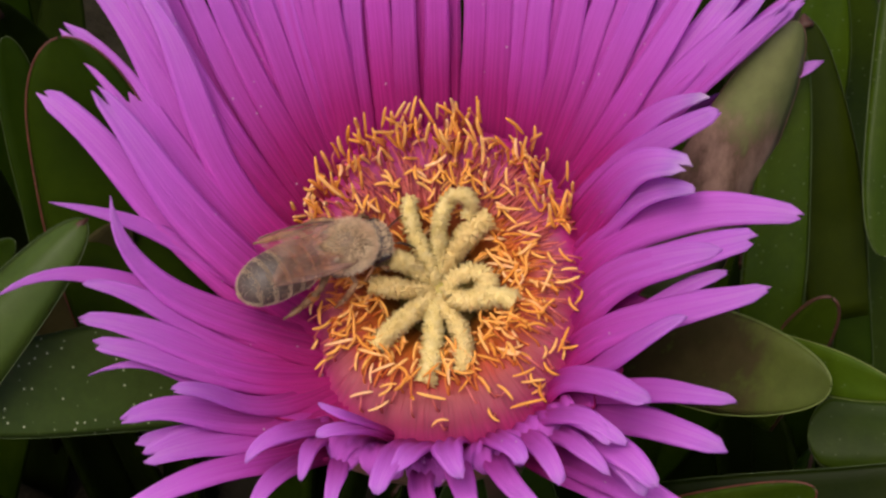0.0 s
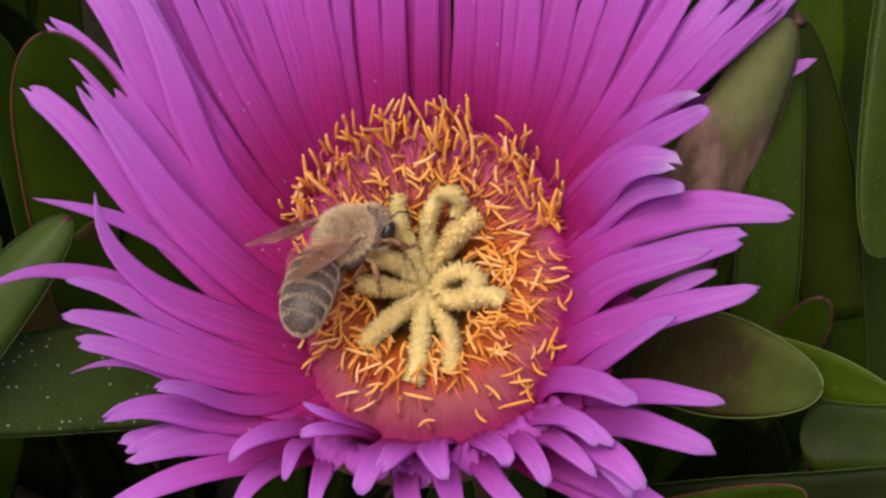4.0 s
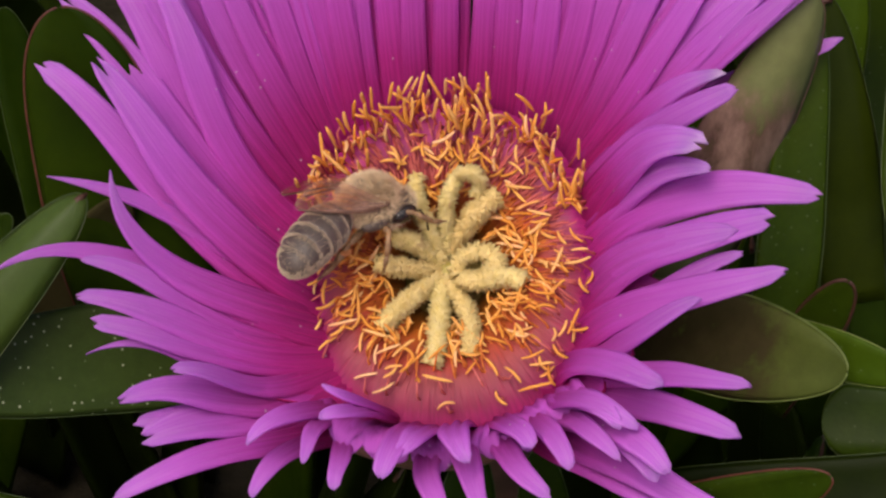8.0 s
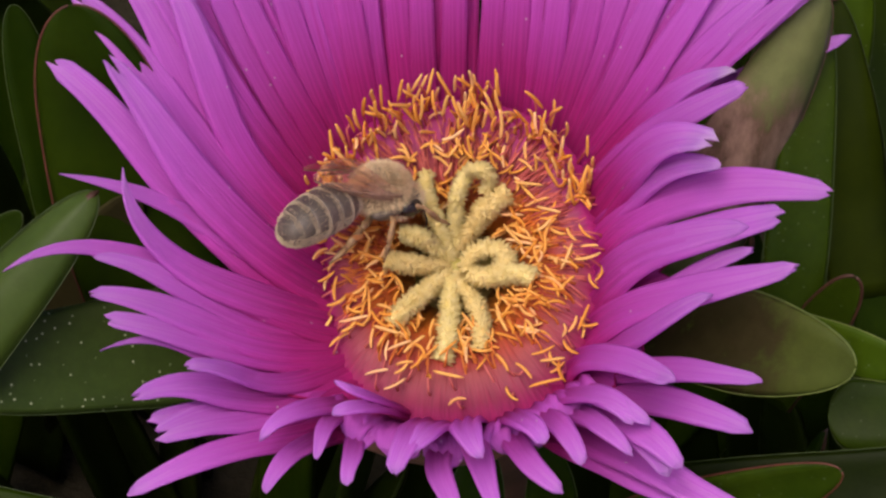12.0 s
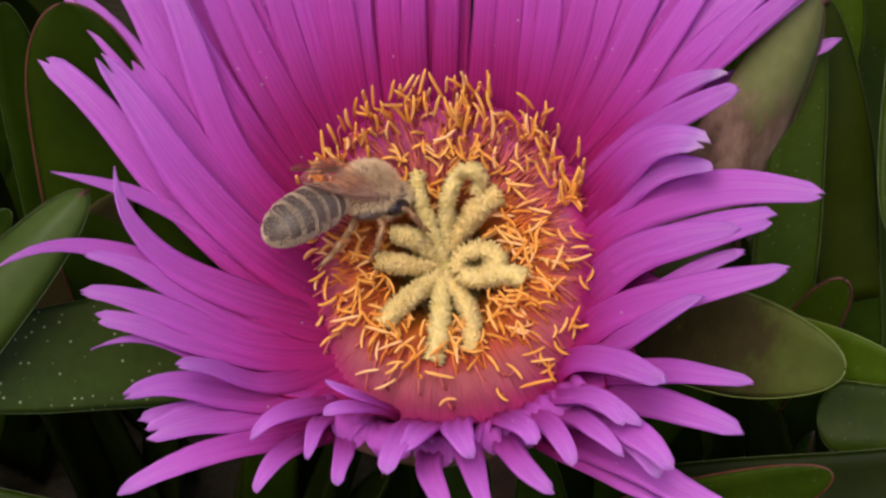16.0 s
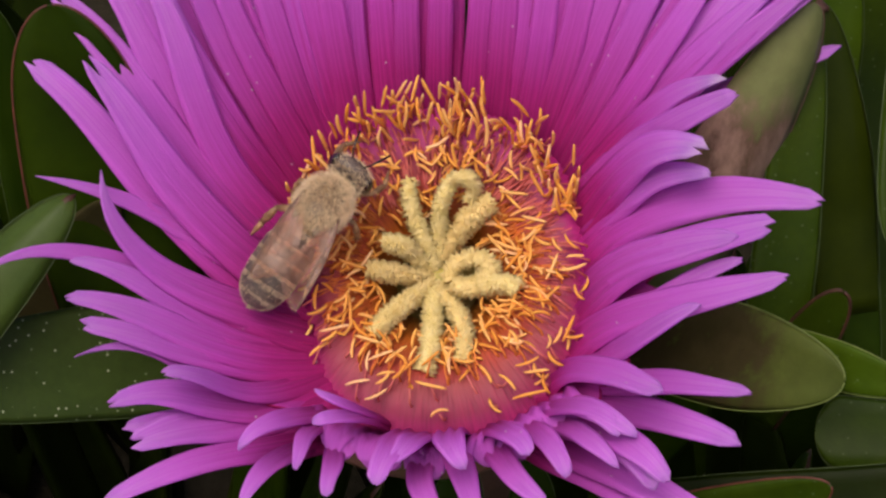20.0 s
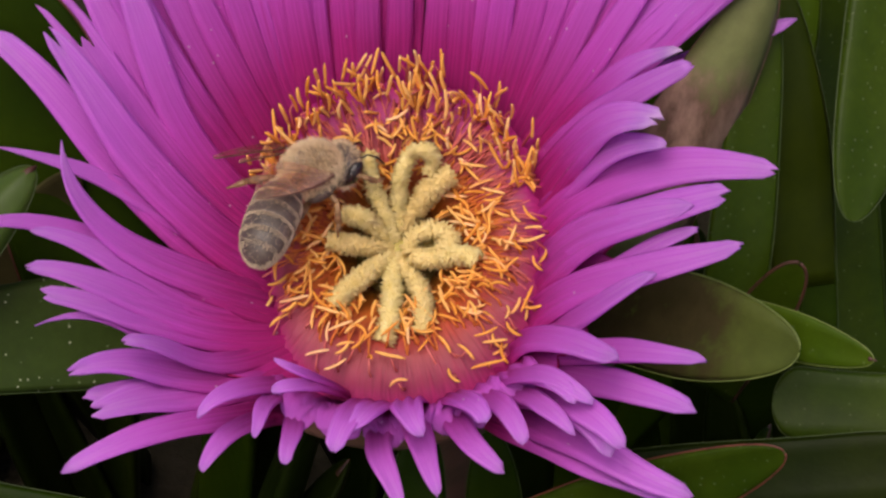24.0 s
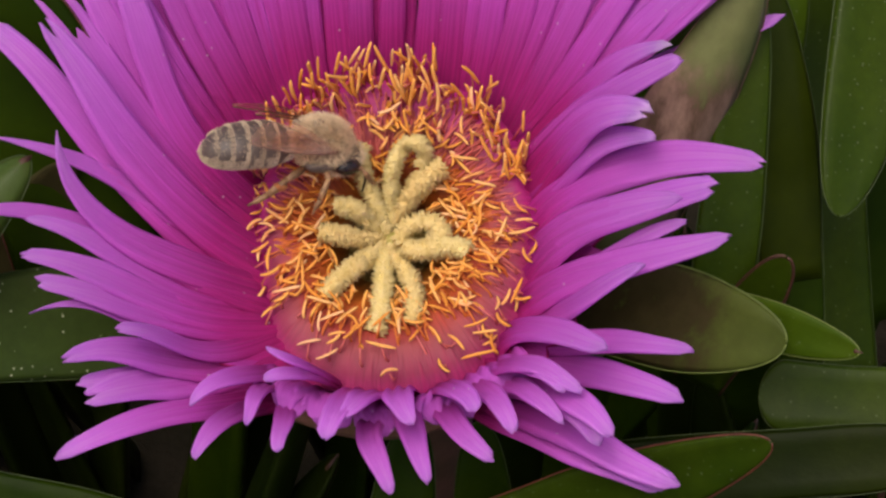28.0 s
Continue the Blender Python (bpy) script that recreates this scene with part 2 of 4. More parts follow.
FUR_DARK = grain_material("bee_fur_dark", (0.17, 0.115, 0.07), (0.28, 0.20, 0.13), 1800.0, rough=0.8)
FUR_PALE = grain_material("bee_fur_pale", (0.42, 0.31, 0.205), (0.60, 0.46, 0.315), 1800.0, rough=0.8)
SHELL = grain_material("bee_shell", (0.055, 0.037, 0.028), (0.115, 0.082, 0.062), 1300.0, rough=0.5)
LEG = grain_material("bee_leg", (0.11, 0.055, 0.024), (0.38, 0.21, 0.09), 1600.0, rough=0.5)
POLLEN = grain_material("pollen", (0.22, 0.07, 0.02), (0.36, 0.12, 0.03), 2500.0, rough=0.9)
EYE = grain_material("bee_eye", (0.010, 0.007, 0.006), (0.03, 0.02, 0.015), 2500.0, rough=0.25)
WING = wing_material()
VEIN = grain_material("wing_vein", (0.11, 0.055, 0.035), (0.22, 0.11, 0.07), 900.0)
SOIL = soil_material()
MM = 0.001


# ---- mesh helpers ----
def part(name, bm, mat, parent=None, label="", smooth=True):
    """Links a bmesh as one mesh object, under a thing or a part."""
    me = bpy.data.meshes.new(name)
    for f in bm.faces:
        f.smooth = smooth
    bm.to_mesh(me)
    bm.free()
    me.materials.append(mat)
    ob = new(name, me)
    ob.parent = parent
    return tagged(ob, label)


def bezier(p, s):
    a, b, c, d = p
    q = 1 - s
    return a * (q * q * q) + b * (3 * q * q * s) + c * (3 * q * s * s) + d * (s * s * s)


def slope(p, s):
    return (bezier(p, min(s + 0.01, 1)) - bezier(p, max(s - 0.01, 0))).normalized()


def tube(bm, points, radii, sides=8, cap=True):
    """A round tube along points, each with its radius."""
    rings, ref = [], None
    for i, (p, r) in enumerate(zip(points, radii)):
        t = (points[min(i + 1, len(points) - 1)] - points[max(i - 1, 0)]).normalized()
        if ref is None:
            ref = t.orthogonal().normalized()
        ref = (ref - t * ref.dot(t)).normalized()
        other = t.cross(ref)
        rings.append([bm.verts.new(p + (ref * math.cos(a) + other * math.sin(a)) * r) for a in (2 * math.pi * k / sides for k in range(sides))])
    for a, b in zip(rings, rings[1:]):
        for k in range(sides):
            bm.faces.new((a[k], a[(k + 1) % sides], b[(k + 1) % sides], b[k]))
    if cap:
        bm.faces.new(rings[0][::-1])
        bm.faces.new(rings[-1])
    return rings


def spike(bm, base, tip, radius):
    t = (tip - base).normalized()
    a = t.orthogonal().normalized() * radius
    b = t.cross(a)
    v = [bm.verts.new(base + q) for q in (a, -a * 0.5 + b * 0.87, -a * 0.5 - b * 0.87)] + [bm.verts.new(tip)]
    for i in range(3):
        bm.faces.new((v[i], v[(i + 1) % 3], v[3]))


def ball(bm, centre, size, turn=None, u=16, v=10):
    """An ellipsoid; returns its vertices."""
    made = bmesh.ops.create_uvsphere(bm, u_segments=u, v_segments=v, radius=1.0)["verts"]
    m = Matrix.Translation(centre) @ (turn or Matrix()) @ Matrix.Diagonal((*size, 1))
    bmesh.ops.transform(bm, matrix=m, verts=made)
    return made


def polar(az, r, h):
    return Vector((r * math.cos(radians(az)), r * math.sin(radians(az)), h)) * MM


# ---- ground ----
bm = bmesh.new()
steps = 40
grid = [[None] * (steps + 1) for _ in range(steps + 1)]
for i in range(steps + 1):
    for j in range(steps + 1):
        # fine near the plant, coarse towards the horizon
        x, y = ((abs(q) ** 4.5) * math.copysign(400.0, q) + 0.25 * q for q in (2 * i / steps - 1, 2 * j / steps - 1))
        near = max(0.0, 1 - math.hypot(x, y) / 0.6)
        grid[i][j] = bm.verts.new((x, y, near * 0.012 * noise.noise((x * 30, y * 30, 0.3)) - 0.004))
for i in range(steps):
    for j in range(steps):
        bm.faces.new((grid[i][j], grid[i + 1][j], grid[i + 1][j + 1], grid[i][j + 1]))
tagged(part("ground", bm, SOIL), "dark bare soil under the creeping succulent", "soil", kind="structure")


# ---- flower ----
flower = tagged(new("ice_plant_flower"), "large magenta daisy-like succulent flower with a yellow-orange centre", "flower")
flower.matrix_world = pose(0, 0, 0.110, 24.327, -5.836, -2.632)


def arc(base_az, tip_az, tip_r, tip_h, front, root, low):
    """The middle line of a petal from the rim of the cup to its tip (degrees and millimetres in the flower's space).
    front: 0 rises in a straight cone, 1 stands up first and then bends over."""
    turn = (tip_az - base_az + 180) % 360 - 180
    span = tip_r - root
    cone1 = polar(base_az + 0.10 * turn, root + 0.17 * span, tip_h * 0.32)
    cone2 = polar(base_az + 0.62 * turn, root + 0.60 * span, tip_h * 0.66)
    bend1 = polar(base_az + 0.15 * turn, root + 0.06 * span + 0.3 + 0.5 * (root > 12), tip_h * 0.72)
    bend2 = polar(base_az + 0.70 * turn, root + 0.42 * span, tip_h + 1.6)
    return [tuple(p / MM) for p in (polar(base_az, root, low), cone1.lerp(bend1, front), cone2.lerp(bend2, front), polar(tip_az, tip_r, tip_h))]


def petal(foot, rise, lean, tip, width, notch=0.0, twist=0.0, tone=1.0, pointed=False, run=1.0):
    """One strap-shaped petal along a curve (millimetres in the flower's space: its two ends, and the two points that pull it).
    tone: how far along the petal's colour runs, less than 1 for a short deep-coloured one. pointed: tapers evenly to a point."""
    path = tuple(Vector(p) * MM for p in (foot, rise, lean, tip))
    bm = bmesh.new()
    uv = bm.loops.layers.uv.new("UVMap")
    rows, cols = 18, 7
    taper = rnd.uniform(0.50, 0.78)
    ragged = [rnd.uniform(0, 0.034) for _ in range(cols)]
    sway, beat, phase = rnd.uniform(0.04, 0.16), rnd.uniform(3.0, 6.5), rnd.uniform(0, 6.28)
    layers = ([], [])
    for i in range(rows + 1):
        for sheet in layers:
            sheet.append([])
        for j in range(cols):
            v = 2 * j / (cols - 1) - 1
            end = 1 - ragged[j] - 0.055 * abs(v) ** 3 - notch * math.exp(-((v / 0.30) ** 2))
            s = end * i / rows
            t = slope(path, s)
            at = bezier(path, s)
            bent = width * MM * sway * math.sin(beat * s + phase) * s
            inward = Vector((-at.x, -at.y, 0)).normalized() * 0.6 + Vector((0, 0, 1))
            side = t.cross(inward).normalized()
            face = side.cross(t)
            a = radians(twist) * s * s
            side, face = side * math.cos(a) + face * math.sin(a), face * math.cos(a) - side * math.sin(a)
            broad = 1.18 - 0.18 * min(1.0, s / 0.45)
            if s > 0.45:
                broad *= 1 - taper * ((s - 0.45) / 0.55) ** 1.7
            if s > 0.93:
                broad *= 1 - 0.45 * ((s - 0.93) / 0.07) ** 2
            if pointed:
                broad = max(0.04, 1 - s ** 2.2)
            half = width * MM * 0.5 * broad * (1 + 0.05 * math.sin(13 * s + 2 * phase + (2.1 if v > 0 else 0.0)))
            ridge = 0.16 * math.cos(9.4 * v) * (1 - 0.5 * s)
            lift = ((0.30 * min(1.0, max(0.0, (s - 0.2) / 0.5)) - 0.12) * v * v + ridge) * half
            for n, sheet in enumerate(layers):
                thick = 0.14 * MM * (1 - 0.5 * abs(v)) * (1 if n == 0 else -1)
                sheet[i].append((bm.verts.new(at + side * (half * v + bent) + face * (lift + thick + 0.5 * bent)), (0.5 + 0.5 * v, s ** run * tone * 0.8)))
    def quad(*corners):
        f = bm.faces.new([c[0] for c in corners])
        for loop, c in zip(f.loops, corners):
            loop[uv].uv = c[1]
    top, under = layers
    for i in range(rows):
        for j in range(cols - 1):
            quad(top[i][j], top[i + 1][j], top[i + 1][j + 1], top[i][j + 1])
            quad(under[i][j + 1], under[i + 1][j + 1], under[i + 1][j], under[i][j])
        quad(under[i][0], under[i + 1][0], top[i + 1][0], top[i][0])
        quad(top[i][-1], top[i + 1][-1], under[i + 1][-1], under[i][-1])
    for j in range(cols - 1):
        quad(top[rows][j], under[rows][j], under[rows][j + 1], top[rows][j + 1])
    return part("petal", bm, PETAL, flower)


rnd = random.Random(7)
# outer petals, round the flower from the bee's side over the front
petal((-7.7, -1.0, 0.5), (-19.1, 4.0, 5.2), (-18.9, 12.3, 10.1), (-26.3, 16.9, 14.0), 3.29, notch=0.05)
petal((-7.7, -3.5, 0.5), (-19.0, -0.8, 5.3), (-20.0, 8.2, 10.1), (-27.9, 11.6, 14.0), 2.91, notch=0.05)
petal((-7.7, -2.4, 0.5), (-16.7, 1.1, 5.8), (-18.7, 6.5, 10.8), (-23.5, 10.9, 15.0), 3.34, notch=0.09)
petal((-7.7, -3.4, 0.5), (-15.2, 1.0, 4.4), (-20.3, 3.2, 8.6), (-26.8, 3.6, 12.0), 2.09, pointed=True)
petal((-7.6, -4.4, 0.5), (-15.4, -3.8, 5.2), (-21.5, -2.5, 9.7), (-21.7, 3.3, 13.5), 2.96, pointed=True)
petal((-7.5, -5.4, 0.5), (-16.1, -4.5, 5.4), (-23.8, 2.6, 10.1), (-29.6, -5.1, 14.0), 2.27, pointed=True)
petal((-7.5, -5.5, 0.5), (-16.3, -7.2, 4.4), (-18.4, -1.3, 8.6), (-24.1, -2.9, 12.0), 2.05, notch=0.02)
petal((-7.3, -6.2, 0.5), (-16.1, -8.3, 4.5), (-18.5, -4.7, 9.1), (-24.0, -5.6, 12.5), 2.38, notch=0.05)
petal((-7.3, -6.5, 0.5), (-16.1, -9.4, 4.2), (-17.9, -6.3, 8.8), (-23.1, -7.3, 12.0), 2.15, notch=0.03)
petal((-7.9, 0.2, 0.5), (-19.5, 7.5, 5.3), (-17.7, 13.9, 10.6), (-24.4, 20.3, 14.5), 2.70, notch=0.03)
petal((-7.9, 0.8, 0.5), (-18.7, 7.7, 5.3), (-14.8, 13.3, 11.2), (-21.1, 19.3, 15.0), 2.51, notch=0.03)
petal((-7.2, -6.8, 0.5), (-17.0, -11.8, 3.5), (-17.3, -5.4, 8.2), (-23.2, -9.3, 11.0), 1.54, pointed=True)
petal((-7.1, -7.1, 0.5), (-14.0, -11.9, 3.7), (-14.0, -9.2, 8.0), (-17.3, -10.7, 11.0), 1.69, notch=0.02)
petal((-6.8, -7.8, 0.5), (-15.1, -13.3, 3.3), (-15.8, -9.3, 8.5), (-21.0, -13.0, 11.0), 2.83, notch=0.06)
petal((-6.6, -8.0, 0.5), (-14.6, -13.4, 3.0), (-15.5, -12.0, 7.5), (-19.8, -15.2, 10.0), 3.16, notch=0.09)
petal((-6.4, -8.3, 0.5), (-14.7, -14.3, 2.3), (-15.1, -12.3, 7.1), (-20.6, -13.4, 9.0), 2.50, notch=0.04)
petal((-7.3, -11.7, -1.0), (-12.9, -15.0, 7.1), (-17.2, -16.5, 8.7), (-21.6, -18.4, 8.0), 2.00, notch=0.0)
petal((-6.6, -10.3, -1.0), (-8.6, -11.8, 7.0), (-10.5, -13.2, 9.0), (-12.3, -15.4, 8.5), 1.66)
petal((-8.1, -12.3, -1.0), (-10.0, -14.2, 5.4), (-11.6, -16.1, 6.9), (-12.3, -18.6, 6.5), 1.52)
petal((-7.8, -10.9, -1.0), (-7.9, -12.6, 6.2), (-8.3, -14.4, 7.9), (-8.8, -16.5, 7.5), 1.31)
petal((-7.1, -11.9, -1.0), (-6.4, -14.3, 5.4), (-6.4, -16.4, 6.9), (-6.5, -18.1, 6.5), 1.43)
petal((-3.2, -11.0, -1.0), (-4.2, -11.9, 6.2), (-6.0, -11.8, 7.9), (-7.6, -10.9, 7.5), 1.05)
petal((-3.6, -11.1, -1.0), (-4.6, -12.2, 7.0), (-5.7, -13.0, 9.0), (-7.5, -13.7, 8.5), 1.48)
petal((-1.5, -11.8, -1.0), (-1.9, -13.3, 7.4), (-2.6, -15.6, 9.5), (-3.0, -18.0, 9.0), 2.06)
petal((-0.3, -12.0, -1.0), (-0.1, -13.8, 7.0), (-1.0, -14.9, 9.0), (-2.5, -16.2, 8.5), 1.98)
petal((-0.5, -12.7, -1.0), (-1.1, -15.2, 4.9), (-0.3, -17.7, 6.0), (0.8, -21.0, 5.5), 1.85)
petal((1.3, -11.8, -1.0), (1.7, -14.3, 5.4), (2.7, -17.7, 6.9), (3.5, -20.5, 6.5), 1.92)
petal((1.4, -11.9, -1.0), (1.3, -13.3, 7.4), (1.8, -15.2, 9.5), (2.6, -17.1, 9.0), 2.22)
petal((3.9, -11.9, -1.0), (4.1, -14.8, 5.8), (6.0, -17.4, 7.4), (8.0, -19.0, 7.0), 1.83)
petal((3.5, -11.5, -1.0), (4.9, -13.1, 7.0), (6.1, -14.6, 9.0), (6.6, -16.1, 8.5), 1.80)
petal((5.1, -11.5, -1.0), (7.3, -12.8, 6.6), (8.6, -15.1, 8.5), (9.0, -17.5, 8.0), 1.71)
petal((7.2, -11.2, -1.0), (9.7, -13.0, 7.0), (11.4, -15.1, 9.0), (12.5, -17.1, 8.5), 1.53, run=0.8)
petal((6.8, -10.5, -1.0), (9.3, -11.7, 7.8), (11.2, -12.9, 10.0), (14.0, -15.2, 9.5), 1.53, run=0.8)
petal((7.6, -10.8, -1.0), (11.7, -13.2, 6.6), (13.9, -15.6, 8.5), (14.8, -18.4, 8.0), 2.21, run=0.8)
petal((7.6, -10.3, -1.0), (12.2, -13.9, 7.8), (14.3, -15.6, 10.0), (16.0, -18.1, 9.5), 2.19, run=0.8)
petal((7.1, -11.9, -1.0), (11.9, -15.2, 4.5), (15.8, -18.1, 5.4), (20.5, -20.5, 5.0), 2.60, run=0.8)
petal((7.1, -12.4, -1.0), (11.0, -16.1, 3.2), (15.2, -18.2, 3.8), (19.2, -20.4, 3.5), 2.37, run=0.8)
petal((8.2, -8.4, 0.5), (14.2, -9.6, 2.9), (17.2, -10.4, 8.1), (21.3, -12.8, 10.5), 1.99, notch=0.0, run=0.8)
petal((8.0, -8.6, 0.5), (10.3, -6.9, 3.9), (13.5, -11.2, 8.5), (15.4, -12.8, 11.5), 2.18, run=0.8)
petal((7.5, -9.0, 0.5), (14.1, -11.8, 2.7), (16.7, -12.6, 7.1), (20.4, -15.9, 9.5), 2.48, run=0.8)
petal((8.1, -9.9, -1.0), (10.6, -11.8, 7.8), (11.6, -13.4, 10.0), (12.7, -15.2, 9.5), 1.75, run=0.8)
petal((9.0, -6.5, 0.5), (13.1, -3.5, 4.9), (19.6, -6.2, 10.4), (23.8, -6.2, 14.0), 2.68, notch=0.02, run=0.8)
petal((8.9, -6.8, 0.5), (13.3, -8.4, 3.6), (15.2, -6.5, 8.1), (18.3, -6.7, 11.0), 2.00, run=0.8)
petal((9.3, -5.6, 0.5), (14.3, -5.5, 3.7), (17.3, -3.4, 8.0), (21.4, -3.6, 11.0), 1.81, run=0.8)
petal((9.6, -4.0, 0.5), (12.5, -0.4, 4.9), (19.1, -1.7, 10.4), (23.3, -2.5, 14.0), 2.91, notch=0.04, run=0.8)
petal((9.8, -2.7, 0.5), (12.5, -0.1, 4.4), (17.3, -1.8, 9.2), (20.8, -2.7, 12.5), 2.52, run=0.8)
petal((9.8, -0.6, 0.5), (13.9, 4.0, 5.6), (21.7, 1.7, 11.5), (26.3, -1.8, 15.5), 3.02, notch=0.03, run=0.8)
petal((9.8, 1.9, 0.5), (13.5, 3.6, 4.5), (15.9, 4.2, 9.6), (19.7, 1.7, 13.0), 2.45, twist=18, tone=1.1, run=0.8)
petal((9.7, 2.6, 0.5), (12.8, 4.7, 5.1), (15.2, 6.7, 10.2), (19.3, 2.8, 14.0), 3.16, twist=24, tone=1.22, run=1.5, notch=0.06)
petal((9.3, 4.1, 0.5), (14.1, 8.0, 5.1), (17.3, 6.9, 10.3), (21.4, 7.4, 14.0), 2.15, notch=0.02, run=0.8)
petal((9.1, 4.9, 0.5), (14.2, 8.3, 4.9), (16.1, 9.7, 9.8), (20.9, 8.6, 13.5), 2.05, twist=30, tone=1.25, run=1.9)
petal((8.7, 5.7, 0.5), (17.3, 11.2, 5.3), (21.1, 12.0, 11.2), (27.6, 14.7, 15.0), 2.37, notch=0.0, run=0.8)
petal((9.2, 4.6, 0.5), (16.3, 11.8, 2.1), (22.5, 11.3, 6.6), (29.5, 13.4, 8.6), 1.80, notch=0.0, run=0.8)
# the tall fan behind the stamens, in two rows: where each petal's tip stands and where on the rim it is rooted
ROOTS = ((27, 32), (31, 33.5), (38, 34), (48, 37), (53, 44), (68, 54), (76, 64), (82, 77), (87, 91), (94, 104), (99, 117), (108, 127), (117, 134), (124, 139), (129, 148), (134, 156), (141, 159), (148, 166))


def knot_at(az, knots):
    for (a0, r0), (a1, r1) in zip(knots, knots[1:]):
        if az <= a1:
            return r0 + (r1 - r0) * max(0.0, (az - a0) / (a1 - a0))
    return knots[-1][1]


def fan_petal(az, reach, height, width, root, low, tone):
    foot = knot_at(az, ROOTS)
    line = [tuple(polar(foot + (az - foot) * f, root + (reach - root) * f, low + (height - low) * f ** bow) / MM) for f, bow in ((0.0, 1.0), (0.33, 0.88), (0.68, 0.95), (1.0, 1.0))]
    petal(*line, width, notch=rnd.choice((0.0, 0.03, 0.05)), twist=rnd.uniform(-45, 45), tone=tone, run=1.3)


for k in range(54):
    # every other petal stands further back, with shade put into its deeper colour
    az = 27 + 113 * (k + 0.5) / 54 + rnd.uniform(-0.9, 0.9)
    lean = min(1.0, abs(az - 92) / 55)
    behind = k % 2
    fan_petal(az, 31.0 - 1.2 * lean + 1.6 * behind + rnd.uniform(-1.2, 1.2), 15.2 - 1.0 * behind + rnd.uniform(-1.3, 1.3), rnd.uniform(1.55, 2.0) + 0.4 * lean, 10.4 + 0.7 * behind, -1.0, rnd.uniform(1.0, 1.22) - 0.18 * behind)
for k in range(30):
    az = 32 + 108 * (k + 0.5) / 30 + rnd.uniform(-1.2, 1.2)
    fan_petal(az, 15.5 + rnd.uniform(-1.0, 1.0), 1.5 + rnd.uniform(-0.4, 0.4), rnd.uniform(2.0, 2.6), 11.3, -2.0, 0.9)


# the deep-coloured tube in which the petals join, with a jagged rim
RIM = ((0, 15.6), (18, 14.4), (30, 12.7), (150, 12.7), (162, 15.4), (187, 14.6), (203, 14.8), (214, 15.6), (232, 15.2), (245, 14.6), (300, 14.6), (312, 15.8), (330, 15.8), (346, 16.4), (360, 15.6))
RISE = ((0, 4.6), (18, 3.0), (30, 0.2), (150, 0.2), (162, 3.2), (205, 3.6), (238, 3.0), (306, 3.0), (330, 3.6), (360, 4.6))
bm = bmesh.new()
uv = bm.loops.layers.uv.new("UVMap")
around, rows = 400, 9
sheets = []
for skin in (0.0, 0.22):
    sheet = []
    for i in range(rows + 1):
        f = i / rows
        ring = []
        for k in range(around):
            az = 360 * k / around
            jag = 1 - 0.22 * abs(((k * 0.11 + 0.3 * math.sin(k * 0.21)) % 1.0) * 2 - 1) * f
            top, r1 = knot_at(az, RISE) * jag, 11.6 + (knot_at(az, RIM) - 11.6) * jag
            r = 11.6 + (r1 - 11.6) * (0.35 * f + 0.65 * f * f)
            ring.append(bm.verts.new(polar(az, r + skin + 0.10 * math.sin(k * 0.69) * f, -2.2 + (top + 2.2) * (1.25 * f - 0.25 * f * f))))
        sheet.append(ring)
    sheets.append(sheet)
inner, outer = sheets
for i in range(rows):
    for k in range(around):
        n = (k + 1) % around
        for sheet, order in ((inner, 1), (outer, -1)):
            face = bm.faces.new([sheet[p][q] for p, q in ((i, k), (i, n), (i + 1, n), (i + 1, k))][::order])
            for loop, c in zip(face.loops, ((k, i), (k + 1, i), (k + 1, i + 1), (k, i + 1))[::order]):
                loop[uv].uv = (c[0] / 9 % 1.0, 0.26 * c[1] / rows)
for k in range(around):
    n = (k + 1) % around
    bm.faces.new((inner[rows][k], inner[rows][n], outer[rows][n], outer[rows][k]))
part("petal_tube", bm, PETAL, flower, "deep magenta tube where the petals join")
# a short inner row that closes the front of the cup
for k in range(26):
    az = 236 + 76 * (k + 0.5) / 26 + rnd.uniform(-1.5, 1.5)
    line = arc(az, az + rnd.uniform(-3, 3), 15.4 + rnd.uniform(-0.5, 1.0), 3.2 + rnd.uniform(-0.8, 0.6), front=0.85, root=12.1, low=-2.6)
    petal(*line, rnd.uniform(2.3, 2.9), twist=rnd.uniform(-12, 12), tone=0.7)


# cup of packed filaments
EDGE = ((0, 10.9), (60, 12.2), (120, 12.2), (150, 10.0), (190, 9.4), (212, 10.6), (228, 12.0), (245, 12.8), (270, 12.7), (298, 13.0), (315, 12.9), (335, 11.7), (360, 10.9))


def edge_of(az):
    """Radius at which the cushion of filaments meets the petals; narrow on the bee's side, where the cup is deep."""
    return knot_at(az % 360, EDGE)


def mound_height(r, az=270.0):
    """Height of the cushion of filaments at a radius; it stands higher towards the back."""
    back = 0.5 + 0.5 * math.sin(radians(az))
    out = (r - 2.6) / (edge_of(az) - 2.6)
    knots = ((0, -2.4), (0.15, -0.9), (0.28, 0.4), (0.45, 1.4), (0.62, 1.8 + 0.3 * back), (0.78, 1.5 + 1.1 * back), (0.90, 0.9 + 1.8 * back), (1.0, 0.1 + 1.9 * back), (1.3, -3.0 + 1.9 * back))
    return knot_at(out, knots)


